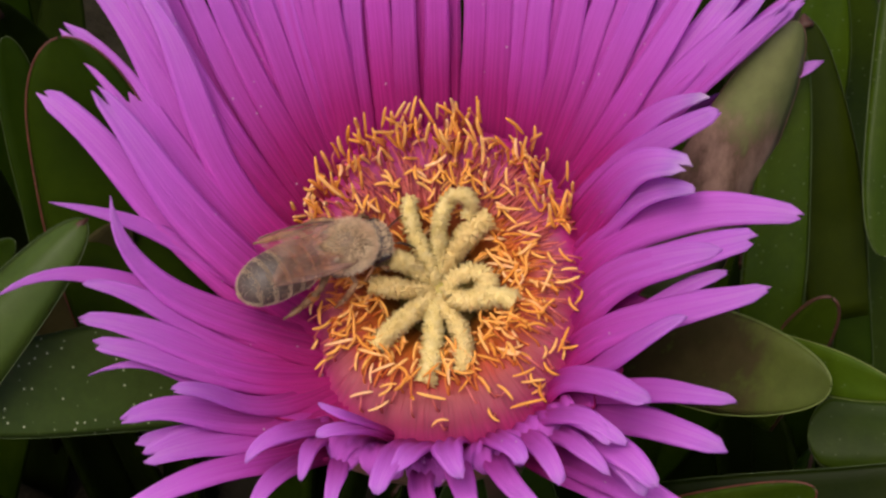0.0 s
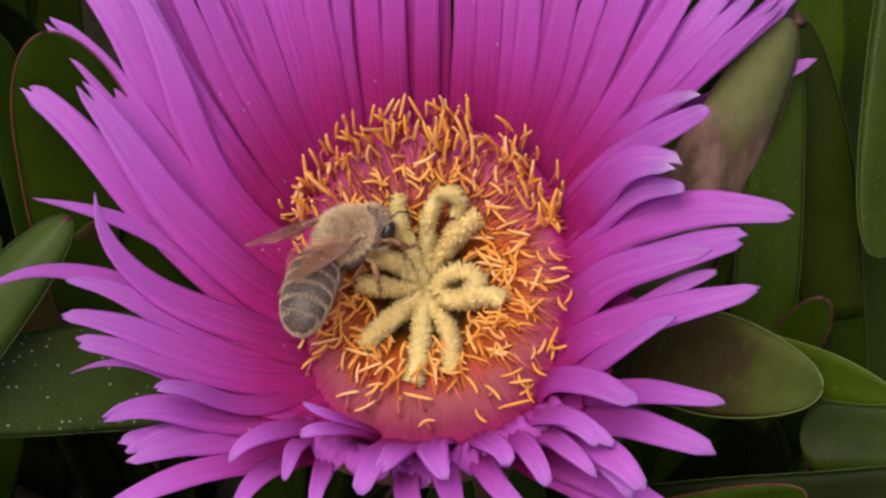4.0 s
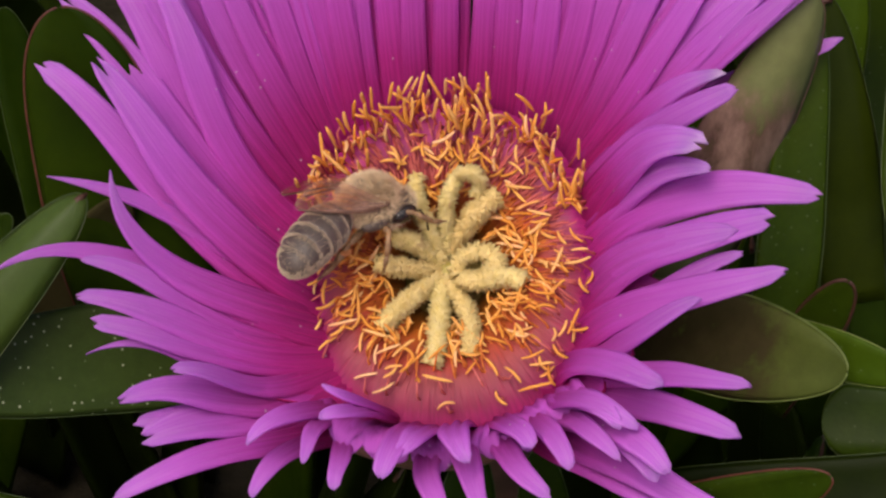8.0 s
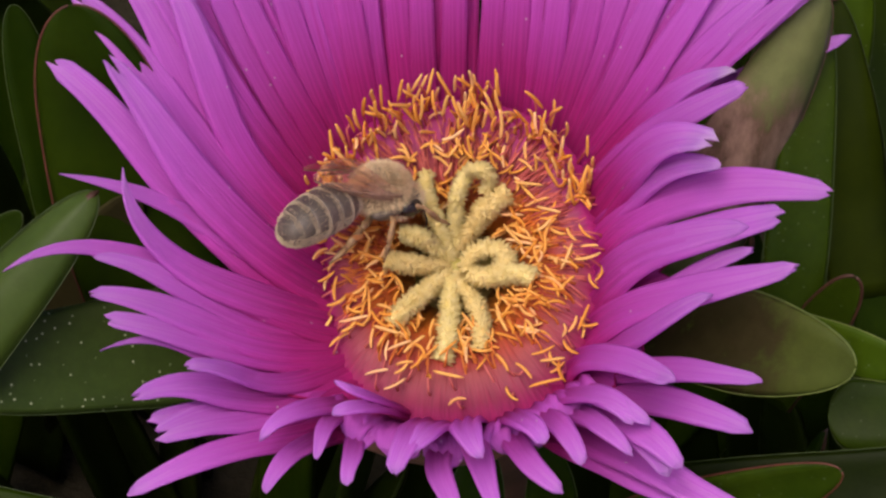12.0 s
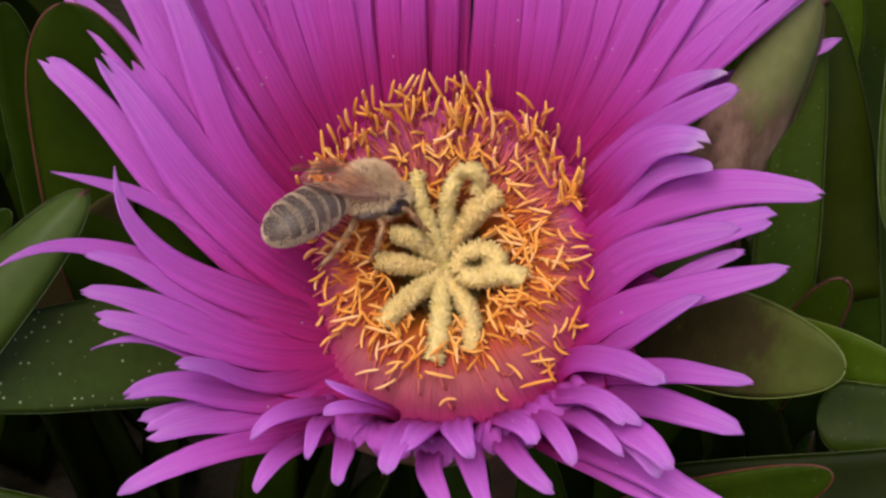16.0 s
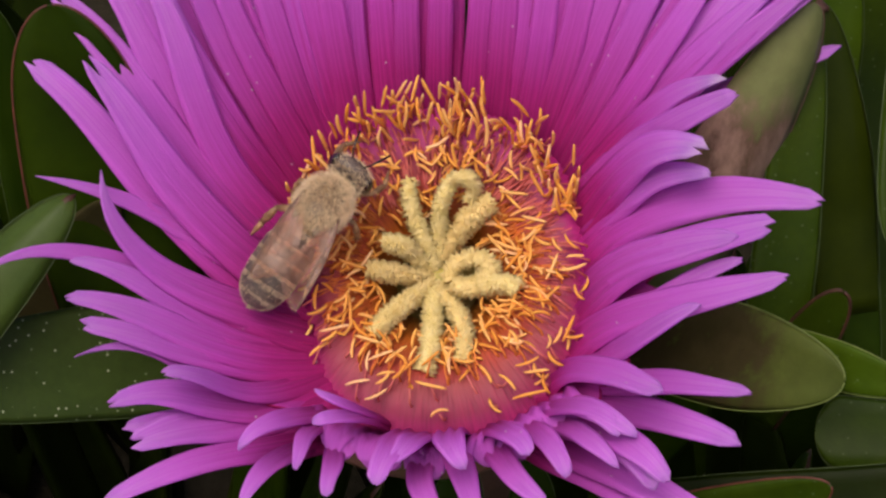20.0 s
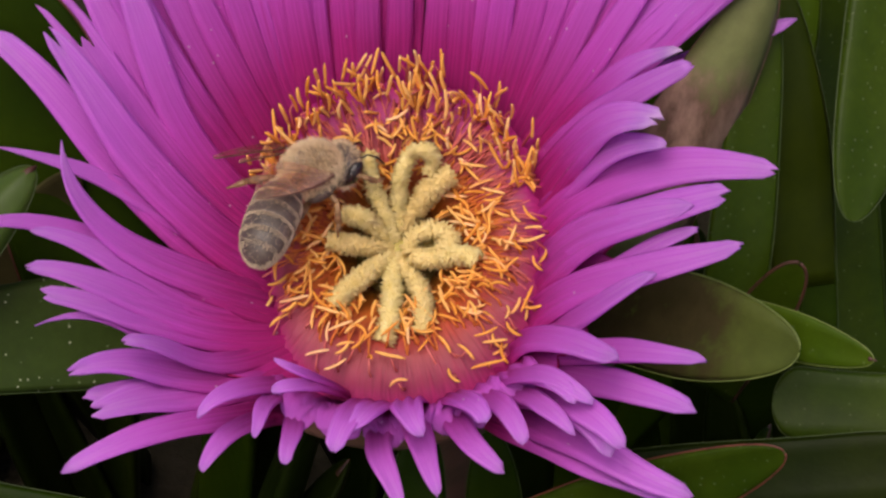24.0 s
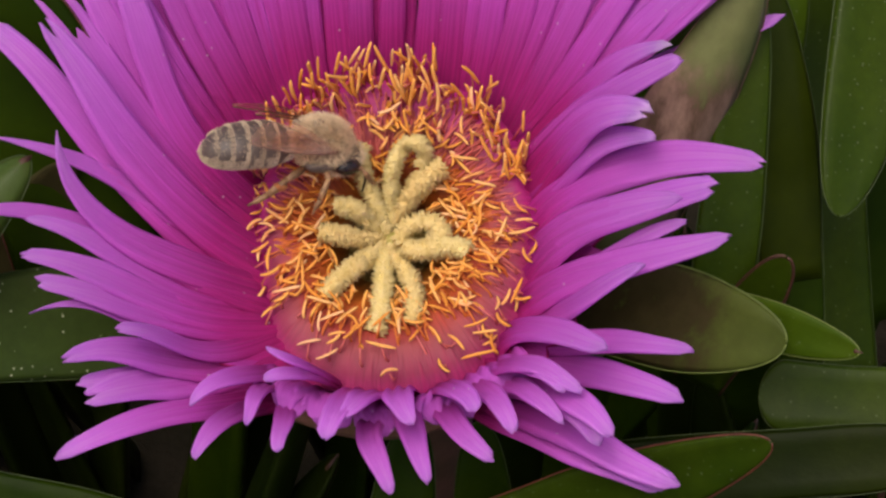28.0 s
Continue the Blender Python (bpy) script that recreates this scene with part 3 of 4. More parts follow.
bm = bmesh.new()
uv = bm.loops.layers.uv.new("UVMap")
around, along = 360, 16
rings = []
for i in range(along + 1):
    out = 1.03 * i / along
    rings.append([bm.verts.new(polar(360 * k / around, 2.6 + (edge_of(360 * k / around) - 2.6) * out + 0.06 * math.sin(k * 2.4), mound_height(2.6 + (edge_of(360 * k / around) - 2.6) * out, 360 * k / around) + 0.10 * noise.noise((k * 0.55, i * 0.25, 2.0)) + 0.07 * (k % 2))) for k in range(around)])
for i in range(along):
    for k in range(around):
        n = (k + 1) % around
        f = bm.faces.new((rings[i][k], rings[i + 1][k], rings[i + 1][n], rings[i][n]))
        for loop, c in zip(f.loops, ((k, i), (k, i + 1), (k + 1, i + 1), (k + 1, i))):
            loop[uv].uv = (c[0] / around, min(1.0, c[1] / along * (1 + 0.35 * max(0.0, math.sin(radians(360 * c[0] / around))))))
part("filament_cushion", bm, MOUND, flower, "packed salmon-pink stamen filaments")

bm = bmesh.new()
prev = None
for r, h in ((0.05, -0.6), (1.2, -0.8), (2.4, -1.5), (3.6, -2.0)):
    ring = [bm.verts.new(polar(360 * k / 48, r, h + 0.12 * noise.noise((k * 0.8, r * 3, 0)))) for k in range(48)]
    if prev:
        for k in range(48):
            bm.faces.new((prev[k], ring[k], ring[(k + 1) % 48], prev[(k + 1) % 48]))
    prev = ring
part("nectary_disc", bm, DISC, flower, "dark olive disc between the stigma rays")

# calyx and stalk
bm = bmesh.new()
prev = None
for r, h in ((12.7, -0.2), (13.9, -0.9), (14.6, -2.0), (14.4, -3.6), (12.2, -9), (8.5, -16), (5.5, -24), (4.2, -34), (3.8, -60), (4.0, -108)):
    ring = [bm.verts.new(polar(360 * k / 40, r * (1 + 0.06 * math.cos(3 * 2 * math.pi * k / 40) * min(1, -h / 14)), h)) for k in range(40)]
    if prev:
        for k in range(40):
            bm.faces.new((prev[k], prev[(k + 1) % 40], ring[(k + 1) % 40], ring[k]))
    prev = ring
part("calyx", bm, CALYX, flower, "green fleshy calyx and stalk tinged brown")


# ---- stigma rays ----
def stigma_ray(path, radius):
    radius *= MM
    bm = bmesh.new()
    n = 22
    pts = [path(i / n) for i in range(n + 1)]
    radii = [radius * (0.72 + 0.34 * min(1.0, 2.2 * i / n)) * (1 - 0.30 * max(0.0, i / n - 0.6)) * (1 if i < n else 0.5) * (1 + 0.20 * noise.noise((i * 0.9, radius * 1e4, pts[i].x * 900))) for i in range(n + 1)]
    tube(bm, pts, radii, 10)
    for _ in range(1150):
        i = rnd.randrange(n)
        f = rnd.random()
        c = pts[i].lerp(pts[i + 1], f)
        t = (pts[i + 1] - pts[i]).normalized()
        o = t.orthogonal().normalized()
        d = Matrix.Rotation(rnd.uniform(0, 6.283), 3, t) @ o
        r = radii[i] * 0.9
        spike(bm, c + d * r, c + d * (r + rnd.uniform(0.08, 0.58) * MM) + t * rnd.uniform(-0.22, 0.26) * MM, 0.14 * MM)
    return part("stigma_ray", bm, STIGMA, flower)


def curve(*points):
    points = [Vector(p) * MM for p in points]
    return lambda s: bezier(points, s)


# the rays, from the middle to the tip; one ends in a hook, and one is rolled into a ring
stigma_ray(curve((-0.1, 0.5, -0.3), (-0.4, 2.3, 0.8), (-2.1, 3.6, 2.8), (-1.7, 6.4, 2.6)), 0.41)
stigma_ray(curve((0.1, 0.9, -0.3), (0.6, 3.3, 0.7), (-0.0, 4.1, 3.8), (1.5, 5.7, 3.6)), 0.37)
stigma_ray(curve((1.5, 5.7, 3.6), (1.6, 5.8, 4.9), (4.0, 5.7, 4.7), (2.7, 4.4, 3.0)), 0.28)
stigma_ray(curve((0.5, 1.3, -0.3), (1.8, 2.9, 0.8), (2.5, 3.2, 3.2), (4.3, 4.3, 3.0)), 0.62)
stigma_ray(curve((0.5, -0.7, -0.3), (3.0, -2.0, 0.8), (4.6, -1.1, 2.8), (6.1, -2.3, 2.6)), 0.53)
stigma_ray(curve((0.1, -0.7, -0.3), (1.7, -3.2, 0.8), (2.8, -5.2, 2.0), (1.9, -7.4, 1.9)), 0.47)
stigma_ray(curve((-0.1, -0.7, -0.3), (-0.2, -3.4, 0.8), (0.1, -6.4, 2.0), (-0.7, -8.0, 1.9)), 0.57)
stigma_ray(curve((-0.3, -0.5, -0.3), (-1.6, -2.3, 0.8), (-3.2, -3.5, 2.1), (-4.2, -5.2, 2.0)), 0.55)
stigma_ray(curve((-0.4, -0.1, -0.3), (-2.0, -0.5, 0.8), (-3.0, -0.7, 2.6), (-4.7, -0.4, 2.4)), 0.47)
stigma_ray(curve((-0.2, 0.4, -0.3), (-2.1, 1.5, 0.8), (-1.4, 1.2, 3.0), (-3.6, 1.5, 2.8)), 0.45)
bm = bmesh.new()
ball(bm, Vector((0, 0, -0.75)) * MM, (1.25 * MM, 1.25 * MM, 0.7 * MM), None, 14, 8)
for v in bm.verts:
    v.co += v.normal * 0.14 * MM * noise.noise(v.co * 3000)
part("stigma_base", bm, STIGMA_GREEN, flower, "greenish-yellow middle of the stigma")
ring_middle = Vector((2.6, -0.6, 1.6)) * MM
stigma_ray(lambda s: ring_middle + Vector((1.50 * math.cos(3.5 - 6.0 * s), 1.05 * math.sin(3.5 - 6.0 * s), 0.5 * math.cos(3 - 6 * s))) * MM, 0.56)


# ---- stamens ----
def anther_mesh(k):
    q = random.Random(40 + k)
    bm = bmesh.new()
    bend, long = (q.choice((-1, 1)) * q.uniform(0.08, 0.36), q.uniform(1.0, 1.7)) if k < 9 else (q.uniform(-0.12, 0.12), q.uniform(1.7, 2.3))
    pts = [Vector((long * (s - 0.5), bend * (1 - (2 * s - 1) ** 2), 0.06 * math.sin(5 * s + k))) * MM for s in (i / 7 for i in range(8))]
    tube(bm, pts, [x * MM for x in (0.06, 0.105, 0.12, 0.12, 0.12, 0.12, 0.105, 0.055)], 6)
    me = bpy.data.meshes.new("anther")
    for f in bm.faces:
        f.smooth = True
    bm.to_mesh(me)
    bm.free()
    me.materials.append(ANTHER)
    return me


anthers = [anther_mesh(k) for k in range(14)]
rest_fil, inner_fil, rest_anther = bmesh.new(), bmesh.new(), bmesh.new()
made = 0
for k in range(570):
    crown = k >= 430
    if crown:
        # the tall tuft at the back, in small clumps
        az = 92 + 11 * round(rnd.uniform(-74, 76) / 11) + rnd.gauss(0, 3.6)
        r = rnd.uniform(9.6, 13.0)
        h = mound_height(min(r, 11.8), az) + rnd.uniform(0.5, 2.4) + 1.7 * max(0.0, math.cos(radians(1.7 * (az - 92)))) * rnd.uniform(0.4, 1.0)
    elif k < 262:
        # most tips crowd round the stigma, few of them behind it
        az = rnd.uniform(0, 360)
        if 35 < az < 150 and rnd.random() < 0.25:
            az = rnd.uniform(200, 395)
        r = rnd.uniform(4.3, 7.9)
        h = mound_height(r, az) + rnd.uniform(0.4, 1.6)
    else:
        # the rest stand on the outer slope, least in front
        az = rnd.choice((rnd.uniform(30, 150), rnd.uniform(30, 150), rnd.uniform(30, 150), rnd.uniform(-50, 35), rnd.uniform(-50, 35), rnd.uniform(150, 245)))
        if k >= 412:
            az = rnd.uniform(235, 312)
        r = 7.6 + (edge_of(az) - (7.0 if 145 < az < 235 else 7.8)) * rnd.random() ** 1.2
        h = mound_height(r, az) + rnd.uniform(0.4, 1.6) + 0.5 * max(0.0, math.sin(radians(az))) * rnd.uniform(0.2, 2.2)
    back = max(0.0, math.sin(radians(az)))
    base_r = min(11.2, r + rnd.uniform(0.6, 2.2)) if r < 10.5 else min(11.3, r - rnd.uniform(0, 1.6))
    tip = polar(az, r, h)
    foot = polar(az + rnd.uniform(-5, 5), base_r, mound_height(min(base_r, 11.2), az) - 1.1)
    mid = foot.lerp(tip, 0.55) + polar(az, 0.5, 0.5)
    up = 1.0 if crown else 0.25 + 0.75 * back * (r > 8.6)
    way = Vector((rnd.gauss(0, 1), rnd.gauss(0, 1), rnd.gauss(0, 0.35))).normalized().lerp(Vector((rnd.gauss(0, 0.28), rnd.gauss(0.25, 0.28), 1)), min(1.0, up * rnd.uniform(0.1, 1.0) if up < 0.6 else rnd.uniform(0.6, 1.0))).normalized()
    turn = way.to_track_quat("X", "Z").to_matrix().to_4x4()
    size = rnd.uniform(1.0, 1.3) if crown else rnd.uniform(0.85, 1.12)
    if made < 300 and k % 2 == 0:
        made += 1
        bm = bmesh.new()
        tube(bm, [foot - tip, mid - tip, Vector()], [0.10 * MM, 0.09 * MM, 0.06 * MM], 5)
        stamen = part("stamen", bm, FILAMENT if r > 8.4 - 2.4 * back else FILAMENT_INNER, flower)
        stamen.location = tip
        head = new("anther", anthers[9 + k % 5 if crown else k % 14])
        head.parent = stamen
        head.matrix_basis = turn @ Matrix.Scale(size, 4)
    else:
        tube(rest_fil if r > 8.4 - 2.4 * back else inner_fil, [foot, mid, tip], [0.10 * MM, 0.09 * MM, 0.06 * MM], 4)
        at = len(rest_anther.verts)
        rest_anther.from_mesh(anthers[9 + k % 5 if crown else k % 14])
        m = Matrix.Translation(tip) @ turn @ Matrix.Scale(size, 4)
        rest_anther.verts.ensure_lookup_table()
        for v in rest_anther.verts[at:]:
            v.co = m @ v.co
for k in range(600):
    az = rnd.uniform(-30, 215)
    r = rnd.uniform(6.6, edge_of(az) - 0.3)
    back = max(0.0, math.sin(radians(az)))
    foot = polar(az, r, mound_height(r, az) - 0.1)
    tip_r = max(5.6, r - rnd.uniform(1.2, 2.6))
    tip = polar(az + rnd.uniform(-3, 3), tip_r, mound_height(tip_r, az) + rnd.uniform(0.04, 0.30) + back * rnd.uniform(0, 1.0))
    tube(rest_fil if tip_r > 7.4 - 2.2 * back else inner_fil, [foot, foot.lerp(tip, 0.5) + polar(az, 0.05, 0.10), tip], [0.10 * MM, 0.09 * MM, 0.05 * MM], 4)
tagged(part("filament_crowd", rest_fil, FILAMENT, flower, "crowd of pink stamen filaments"), kind="stuff")
tagged(part("inner_filament_crowd", inner_fil, FILAMENT_INNER, flower, "crowd of orange inner filaments"), kind="stuff")
tagged(part("anther_crowd", rest_anther, ANTHER, flower, "crowd of orange anthers"), kind="stuff")


# ---- leaves ----
def leaf(base, tip, width, roll=0.0, bow=0.0, mat=LEAF, edge=None, sharp=0.40, keel=0.62, label="", tail=0.0, rim=0.075, point=0.0, parent_group="ice plant leaves"):
    """A three-sided succulent leaf from base to tip (metres), width in millimetres. roll turns its flat face about its length,
    bow lifts its middle, tail lets it run on below the base."""
    base, tip = Vector(base), Vector(tip)
    d = (tip - base)
    base = base - d * tail
    d = tip - base
    long = d.length
    t0 = d.normalized()
    ref = Vector((0, -0.7, 0.7))
    ref = (ref - t0 * ref.dot(t0)).normalized()
    ref = Matrix.Rotation(radians(roll), 3, t0) @ ref
    path = (base, base + d * 0.33 + ref * bow * MM, base + d * 0.70 + ref * bow * MM, tip)
    bm = bmesh.new()
    n, half = 30, width * MM / 2
    section = ((-1.0, 0.0), (-0.86, 0.10), (-0.5, 0.03), (0.0, 0.0), (0.5, 0.03), (0.86, 0.10), (1.0, 0.0), (0.72, -keel * 0.5), (0.30, -keel * 1.05), (0.0, -keel * 1.2), (-0.30, -keel * 1.05), (-0.72, -keel * 0.5))
    rings, edges, keels = [], ([], []), []
    for i in range(n + 1):
        # rows draw together towards the tip
        s = 1 - (1 - i / n) ** 1.6
        t = slope(path, s)
        face = (ref - t * ref.dot(t)).normalized()
        side = t.cross(face)
        w = half
        if s > 1 - sharp:
            q = (s - 1 + sharp) / sharp
            w *= max(0.03, math.sqrt(max(0.0, 1 - q ** 1.7)))
        at = bezier(path, s)
        wave = 1 + 0.03 * math.sin(9 * s + long * 700)
        ring = [at + side * (a * w * wave) + face * (b * w) for a, b in section]
        rings.append([bm.verts.new(p) for p in ring])
        edges[0].append(ring[0])
        edges[1].append(ring[6])
        keels.append(ring[9])
    m = len(section)
    for a, b in zip(rings, rings[1:]):
        for k in range(m):
            bm.faces.new((a[k], b[k], b[(k + 1) % m], a[(k + 1) % m]))
    bm.faces.new(rings[0])
    bm.faces.new(rings[-1][::-1])
    bm.normal_update()
    bmesh.ops.recalc_face_normals(bm, faces=bm.faces)
    ob = part("succulent_leaf", bm, mat)
    tagged(ob, label or "thick dark green three-sided succulent leaf", "leaf", parent_group)
    if point:
        # the dry reddish point
        pb = bmesh.new()
        last = [bezier(path, 1 - 0.035 * (1 - q)) for q in (0.0, 0.35, 0.7, 1.0)]
        tube(pb, [q - ref * half * 0.04 for q in last[:3]] + [last[3] + (last[3] - last[2]).normalized() * 0.25 * MM], [half * 0.10 * point, half * 0.11 * point, half * 0.08 * point, half * 0.02 * point], 8)
        part("leaf_tip", pb, TIP_BROWN, ob, "dry reddish-brown tip")
    if edge:
        for line in edges:
            eb = bmesh.new()
            tube(eb, line, [rim * MM] * (n + 1), 5)
            part("leaf_margin", eb, edge, ob)
    return ob


RED_EDGED = "broad dark green succulent leaf with a red margin"
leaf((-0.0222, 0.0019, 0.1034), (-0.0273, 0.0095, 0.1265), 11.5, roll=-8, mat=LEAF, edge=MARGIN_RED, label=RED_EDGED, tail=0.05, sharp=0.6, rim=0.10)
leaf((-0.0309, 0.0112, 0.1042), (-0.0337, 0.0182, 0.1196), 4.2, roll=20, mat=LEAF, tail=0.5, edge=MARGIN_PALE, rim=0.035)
leaf((-0.0369, -0.0067, 0.1061), (-0.0256, 0.0008, 0.1164), 8.0, roll=155, mat=LEAF_PALE, edge=MARGIN_PALE, rim=0.04, point=1.0, label="pale green succulent leaf with a brown tip", tail=1, sharp=0.6, keel=0.5)
leaf((-0.0140, 0.0018, 0.1003), (-0.0389, -0.0088, 0.1069), 9.2, roll=0, mat=LEAF_DOTTED, edge=MARGIN_PALE, rim=0.04, label="green succulent leaf sprinkled with pale specks", tail=0.0, sharp=0.75)
leaf((0.0186, 0.0039, 0.1099), (0.0255, 0.0071, 0.1297), 8.1, roll=200, mat=LEAF_WORN, edge=MARGIN_BROWN, rim=0.05, label="pale worn succulent leaf with a brown scar", tail=1.0, sharp=0.5, keel=0.45)
leaf((0.0254, -0.0011, 0.1054), (0.0262, 0.0095, 0.1264), 4.9, roll=5, mat=LEAF_MID, edge=MARGIN_PALE, rim=0.05, label="green succulent leaf behind the pale worn one", tail=0.1, sharp=0.7)
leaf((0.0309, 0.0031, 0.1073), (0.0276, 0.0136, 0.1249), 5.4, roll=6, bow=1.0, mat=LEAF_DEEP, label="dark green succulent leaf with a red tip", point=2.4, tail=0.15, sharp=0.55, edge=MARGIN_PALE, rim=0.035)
leaf((0.0383, 0.0166, 0.1271), (0.0331, 0.0002, 0.113), 9.0, roll=-12, mat=LEAF_MID, edge=MARGIN_PALE, rim=0.05, label="green succulent leaf hanging over", tail=0.5, sharp=0.65)
leaf((0.0103, 0.0005, 0.1049), (0.0281, -0.0104, 0.1105), 7.5, roll=6, mat=LEAF_OLIVE_SHADED, edge=MARGIN_LIT, rim=0.07, label="olive succulent leaf with painted shade at its base and a lit rim", tail=0.0, sharp=0.45)
# the olive leaf's lit end, added as a second leaf in brighter green
leaf((0.026, -0.0064, 0.1088), (0.033, -0.0116, 0.111), 3.9, roll=25, mat=LEAF_LIT, edge=MARGIN_LIT, rim=0.05, label="lit end of the olive leaf, a narrow leaf tip with a dark red point", point=1.0, tail=0.4, sharp=0.7)
leaf((0.0451, -0.0080, 0.1010), (0.0284, -0.0063, 0.1004), 5.4, roll=0, mat=LEAF_MID, tail=0.0, sharp=0.12, edge=MARGIN_PALE, rim=0.035)
leaf((0.0128, -0.0161, 0.0979), (0.0254, -0.0203, 0.1115), 6.4, roll=14, mat=LEAF_MID, edge=MARGIN_RED, label=RED_EDGED, tail=0.6, sharp=0.6)
# low leaf, takes the green that has shade in it
leaf((0.0232, -0.0115, 0.0975), (0.0431, -0.0133, 0.1026), 5.4, roll=0, mat=LEAF_SHADED, tail=0.3, edge=MARGIN_PALE, rim=0.035)
leaf((0.0263, -0.0012, 0.0998), (0.0296, -0.0012, 0.11), 4.0, roll=0, mat=LEAF_MID, edge=TIP_BROWN, label="green succulent leaf with a torn brown margin", tail=0.4, rim=0.15)
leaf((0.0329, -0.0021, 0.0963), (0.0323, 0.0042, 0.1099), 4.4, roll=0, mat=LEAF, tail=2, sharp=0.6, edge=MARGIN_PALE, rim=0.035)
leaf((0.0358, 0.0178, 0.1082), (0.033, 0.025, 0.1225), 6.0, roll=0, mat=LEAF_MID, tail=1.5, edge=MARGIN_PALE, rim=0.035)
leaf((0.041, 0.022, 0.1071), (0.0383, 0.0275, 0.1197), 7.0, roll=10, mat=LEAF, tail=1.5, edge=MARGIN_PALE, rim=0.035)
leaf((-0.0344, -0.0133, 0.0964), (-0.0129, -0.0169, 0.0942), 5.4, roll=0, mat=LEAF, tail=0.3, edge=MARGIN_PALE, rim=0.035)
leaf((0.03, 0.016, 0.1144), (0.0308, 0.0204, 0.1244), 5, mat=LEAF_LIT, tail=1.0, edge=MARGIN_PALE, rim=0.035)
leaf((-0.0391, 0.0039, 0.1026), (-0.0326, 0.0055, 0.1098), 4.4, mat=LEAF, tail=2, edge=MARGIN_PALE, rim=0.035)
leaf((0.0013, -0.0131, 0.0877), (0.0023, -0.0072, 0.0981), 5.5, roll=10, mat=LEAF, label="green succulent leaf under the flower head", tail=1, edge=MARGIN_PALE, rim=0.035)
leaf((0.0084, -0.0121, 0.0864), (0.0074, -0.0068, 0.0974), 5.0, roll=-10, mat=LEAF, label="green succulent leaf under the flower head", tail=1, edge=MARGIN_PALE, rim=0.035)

leaf((-0.0304, 0.0054, 0.1003), (-0.0233, 0.0038, 0.1134), 4.6, roll=20, mat=LEAF_BROWN, label="brownish olive succulent leaf in half shade", tail=0.2, sharp=0.5)
leaf((-0.0123, 0.0003, 0.0979), (-0.0244, 0.0008, 0.1056), 4.4, roll=0, mat=LEAF_PALE, edge=MARGIN_PALE, rim=0.035, label="pale green succulent leaf under the petals", tail=0.0, sharp=0.6)

# ---- filler leaves underneath, most with their shade put into the colour ----
fill = random.Random(21)
for k in range(230):
    az = fill.uniform(0, 360)
    dist = fill.uniform(0.026, 0.10) if k < 150 else fill.uniform(0.09, 0.22)
    x, y = dist * math.cos(radians(az)), dist * math.sin(radians(az)) + 0.02
    top = fill.uniform(0.045, 0.080) + 0.012 * (y > 0.03)
    lean = Vector((fill.uniform(-0.03, 0.03), fill.uniform(-0.03, 0.03), 0))
    leaf((x, y, 0.0), Vector((x, y, top)) + lean, fill.uniform(7, 10), roll=fill.uniform(-80, 80), bow=fill.uniform(-3, 3), mat=LEAF_SHADED if k % 3 else LEAF, edge=None, label="filler succulent leaf with deep shade in its dark green", tail=0.0, point=1.0)


# ---- bee ----
BM = MM
def furry(bm, centre, size, count, long, rnd, keep=lambda d: True, lean=(0, -0.5, 0)):
    """Short hairs over an ellipsoid."""
    n = 0
    while n < count:
        d = Vector((rnd.gauss(0, 1), rnd.gauss(0, 1), rnd.gauss(0, 1))).normalized()
        if not keep(d):
            continue
        n += 1
        p = Vector(centre) + Vector((d.x * size[0], d.y * size[1], d.z * size[2]))
        out = (Vector((d.x / size[0], d.y / size[1], d.z / size[2])).normalized() + Vector(lean) * 0.6 + Vector((rnd.gauss(0, 0.25), rnd.gauss(0, 0.25), rnd.gauss(0, 0.25)))).normalized()
        spike(bm, p - out * 0.05 * BM, p + out * long * rnd.uniform(0.6, 1.2), 0.022 * BM)


bee = tagged(new("honey_bee"), "fuzzy brown honey bee with a grey-banded abdomen on the flower", "bee")
br = random.Random(3)
V = lambda *q: Vector(q) * BM

# thorax
bm = bmesh.new()
ball(bm, V(0, 1.6, 0.1), (1.84 * BM, 2.2 * BM, 1.75 * BM))
thorax = part("thorax", bm, FUR_DARK, bee, "thorax covered in tan fur")
bm = bmesh.new()
furry(bm, V(0, 1.6, 0.1), (1.84 * BM, 2.2 * BM, 1.75 * BM), 6500, 0.48 * BM, br, keep=lambda d: br.random() < (0.45 + 0.7 * max(0.0, d.z + 0.35 * d.y)) * min(1.0, 0.25 + 1.1 * math.hypot(d.x / 0.55, (d.y + 0.25) / 0.4) ** 2))
part("thorax_fur", bm, FUR, thorax, "", smooth=False)

for sx in (-1, 1):
    # bare dark plates at the hips
    bm = bmesh.new()
    ball(bm, V(1.35 * sx, 1.3, -1.05), (0.6 * BM, 1.2 * BM, 0.55 * BM), None, 12, 8)
    part("hip_plate", bm, SHELL, thorax)
    # a small dark spot at each wing's root
    bm = bmesh.new()
    ball(bm, V(0.95 * sx, 0.05, 1.12), (0.34 * BM, 0.55 * BM, 0.26 * BM), None, 12, 8)
    part("wing_joint", bm, FUR_DARK, thorax, "small dark spot at the wing's root")

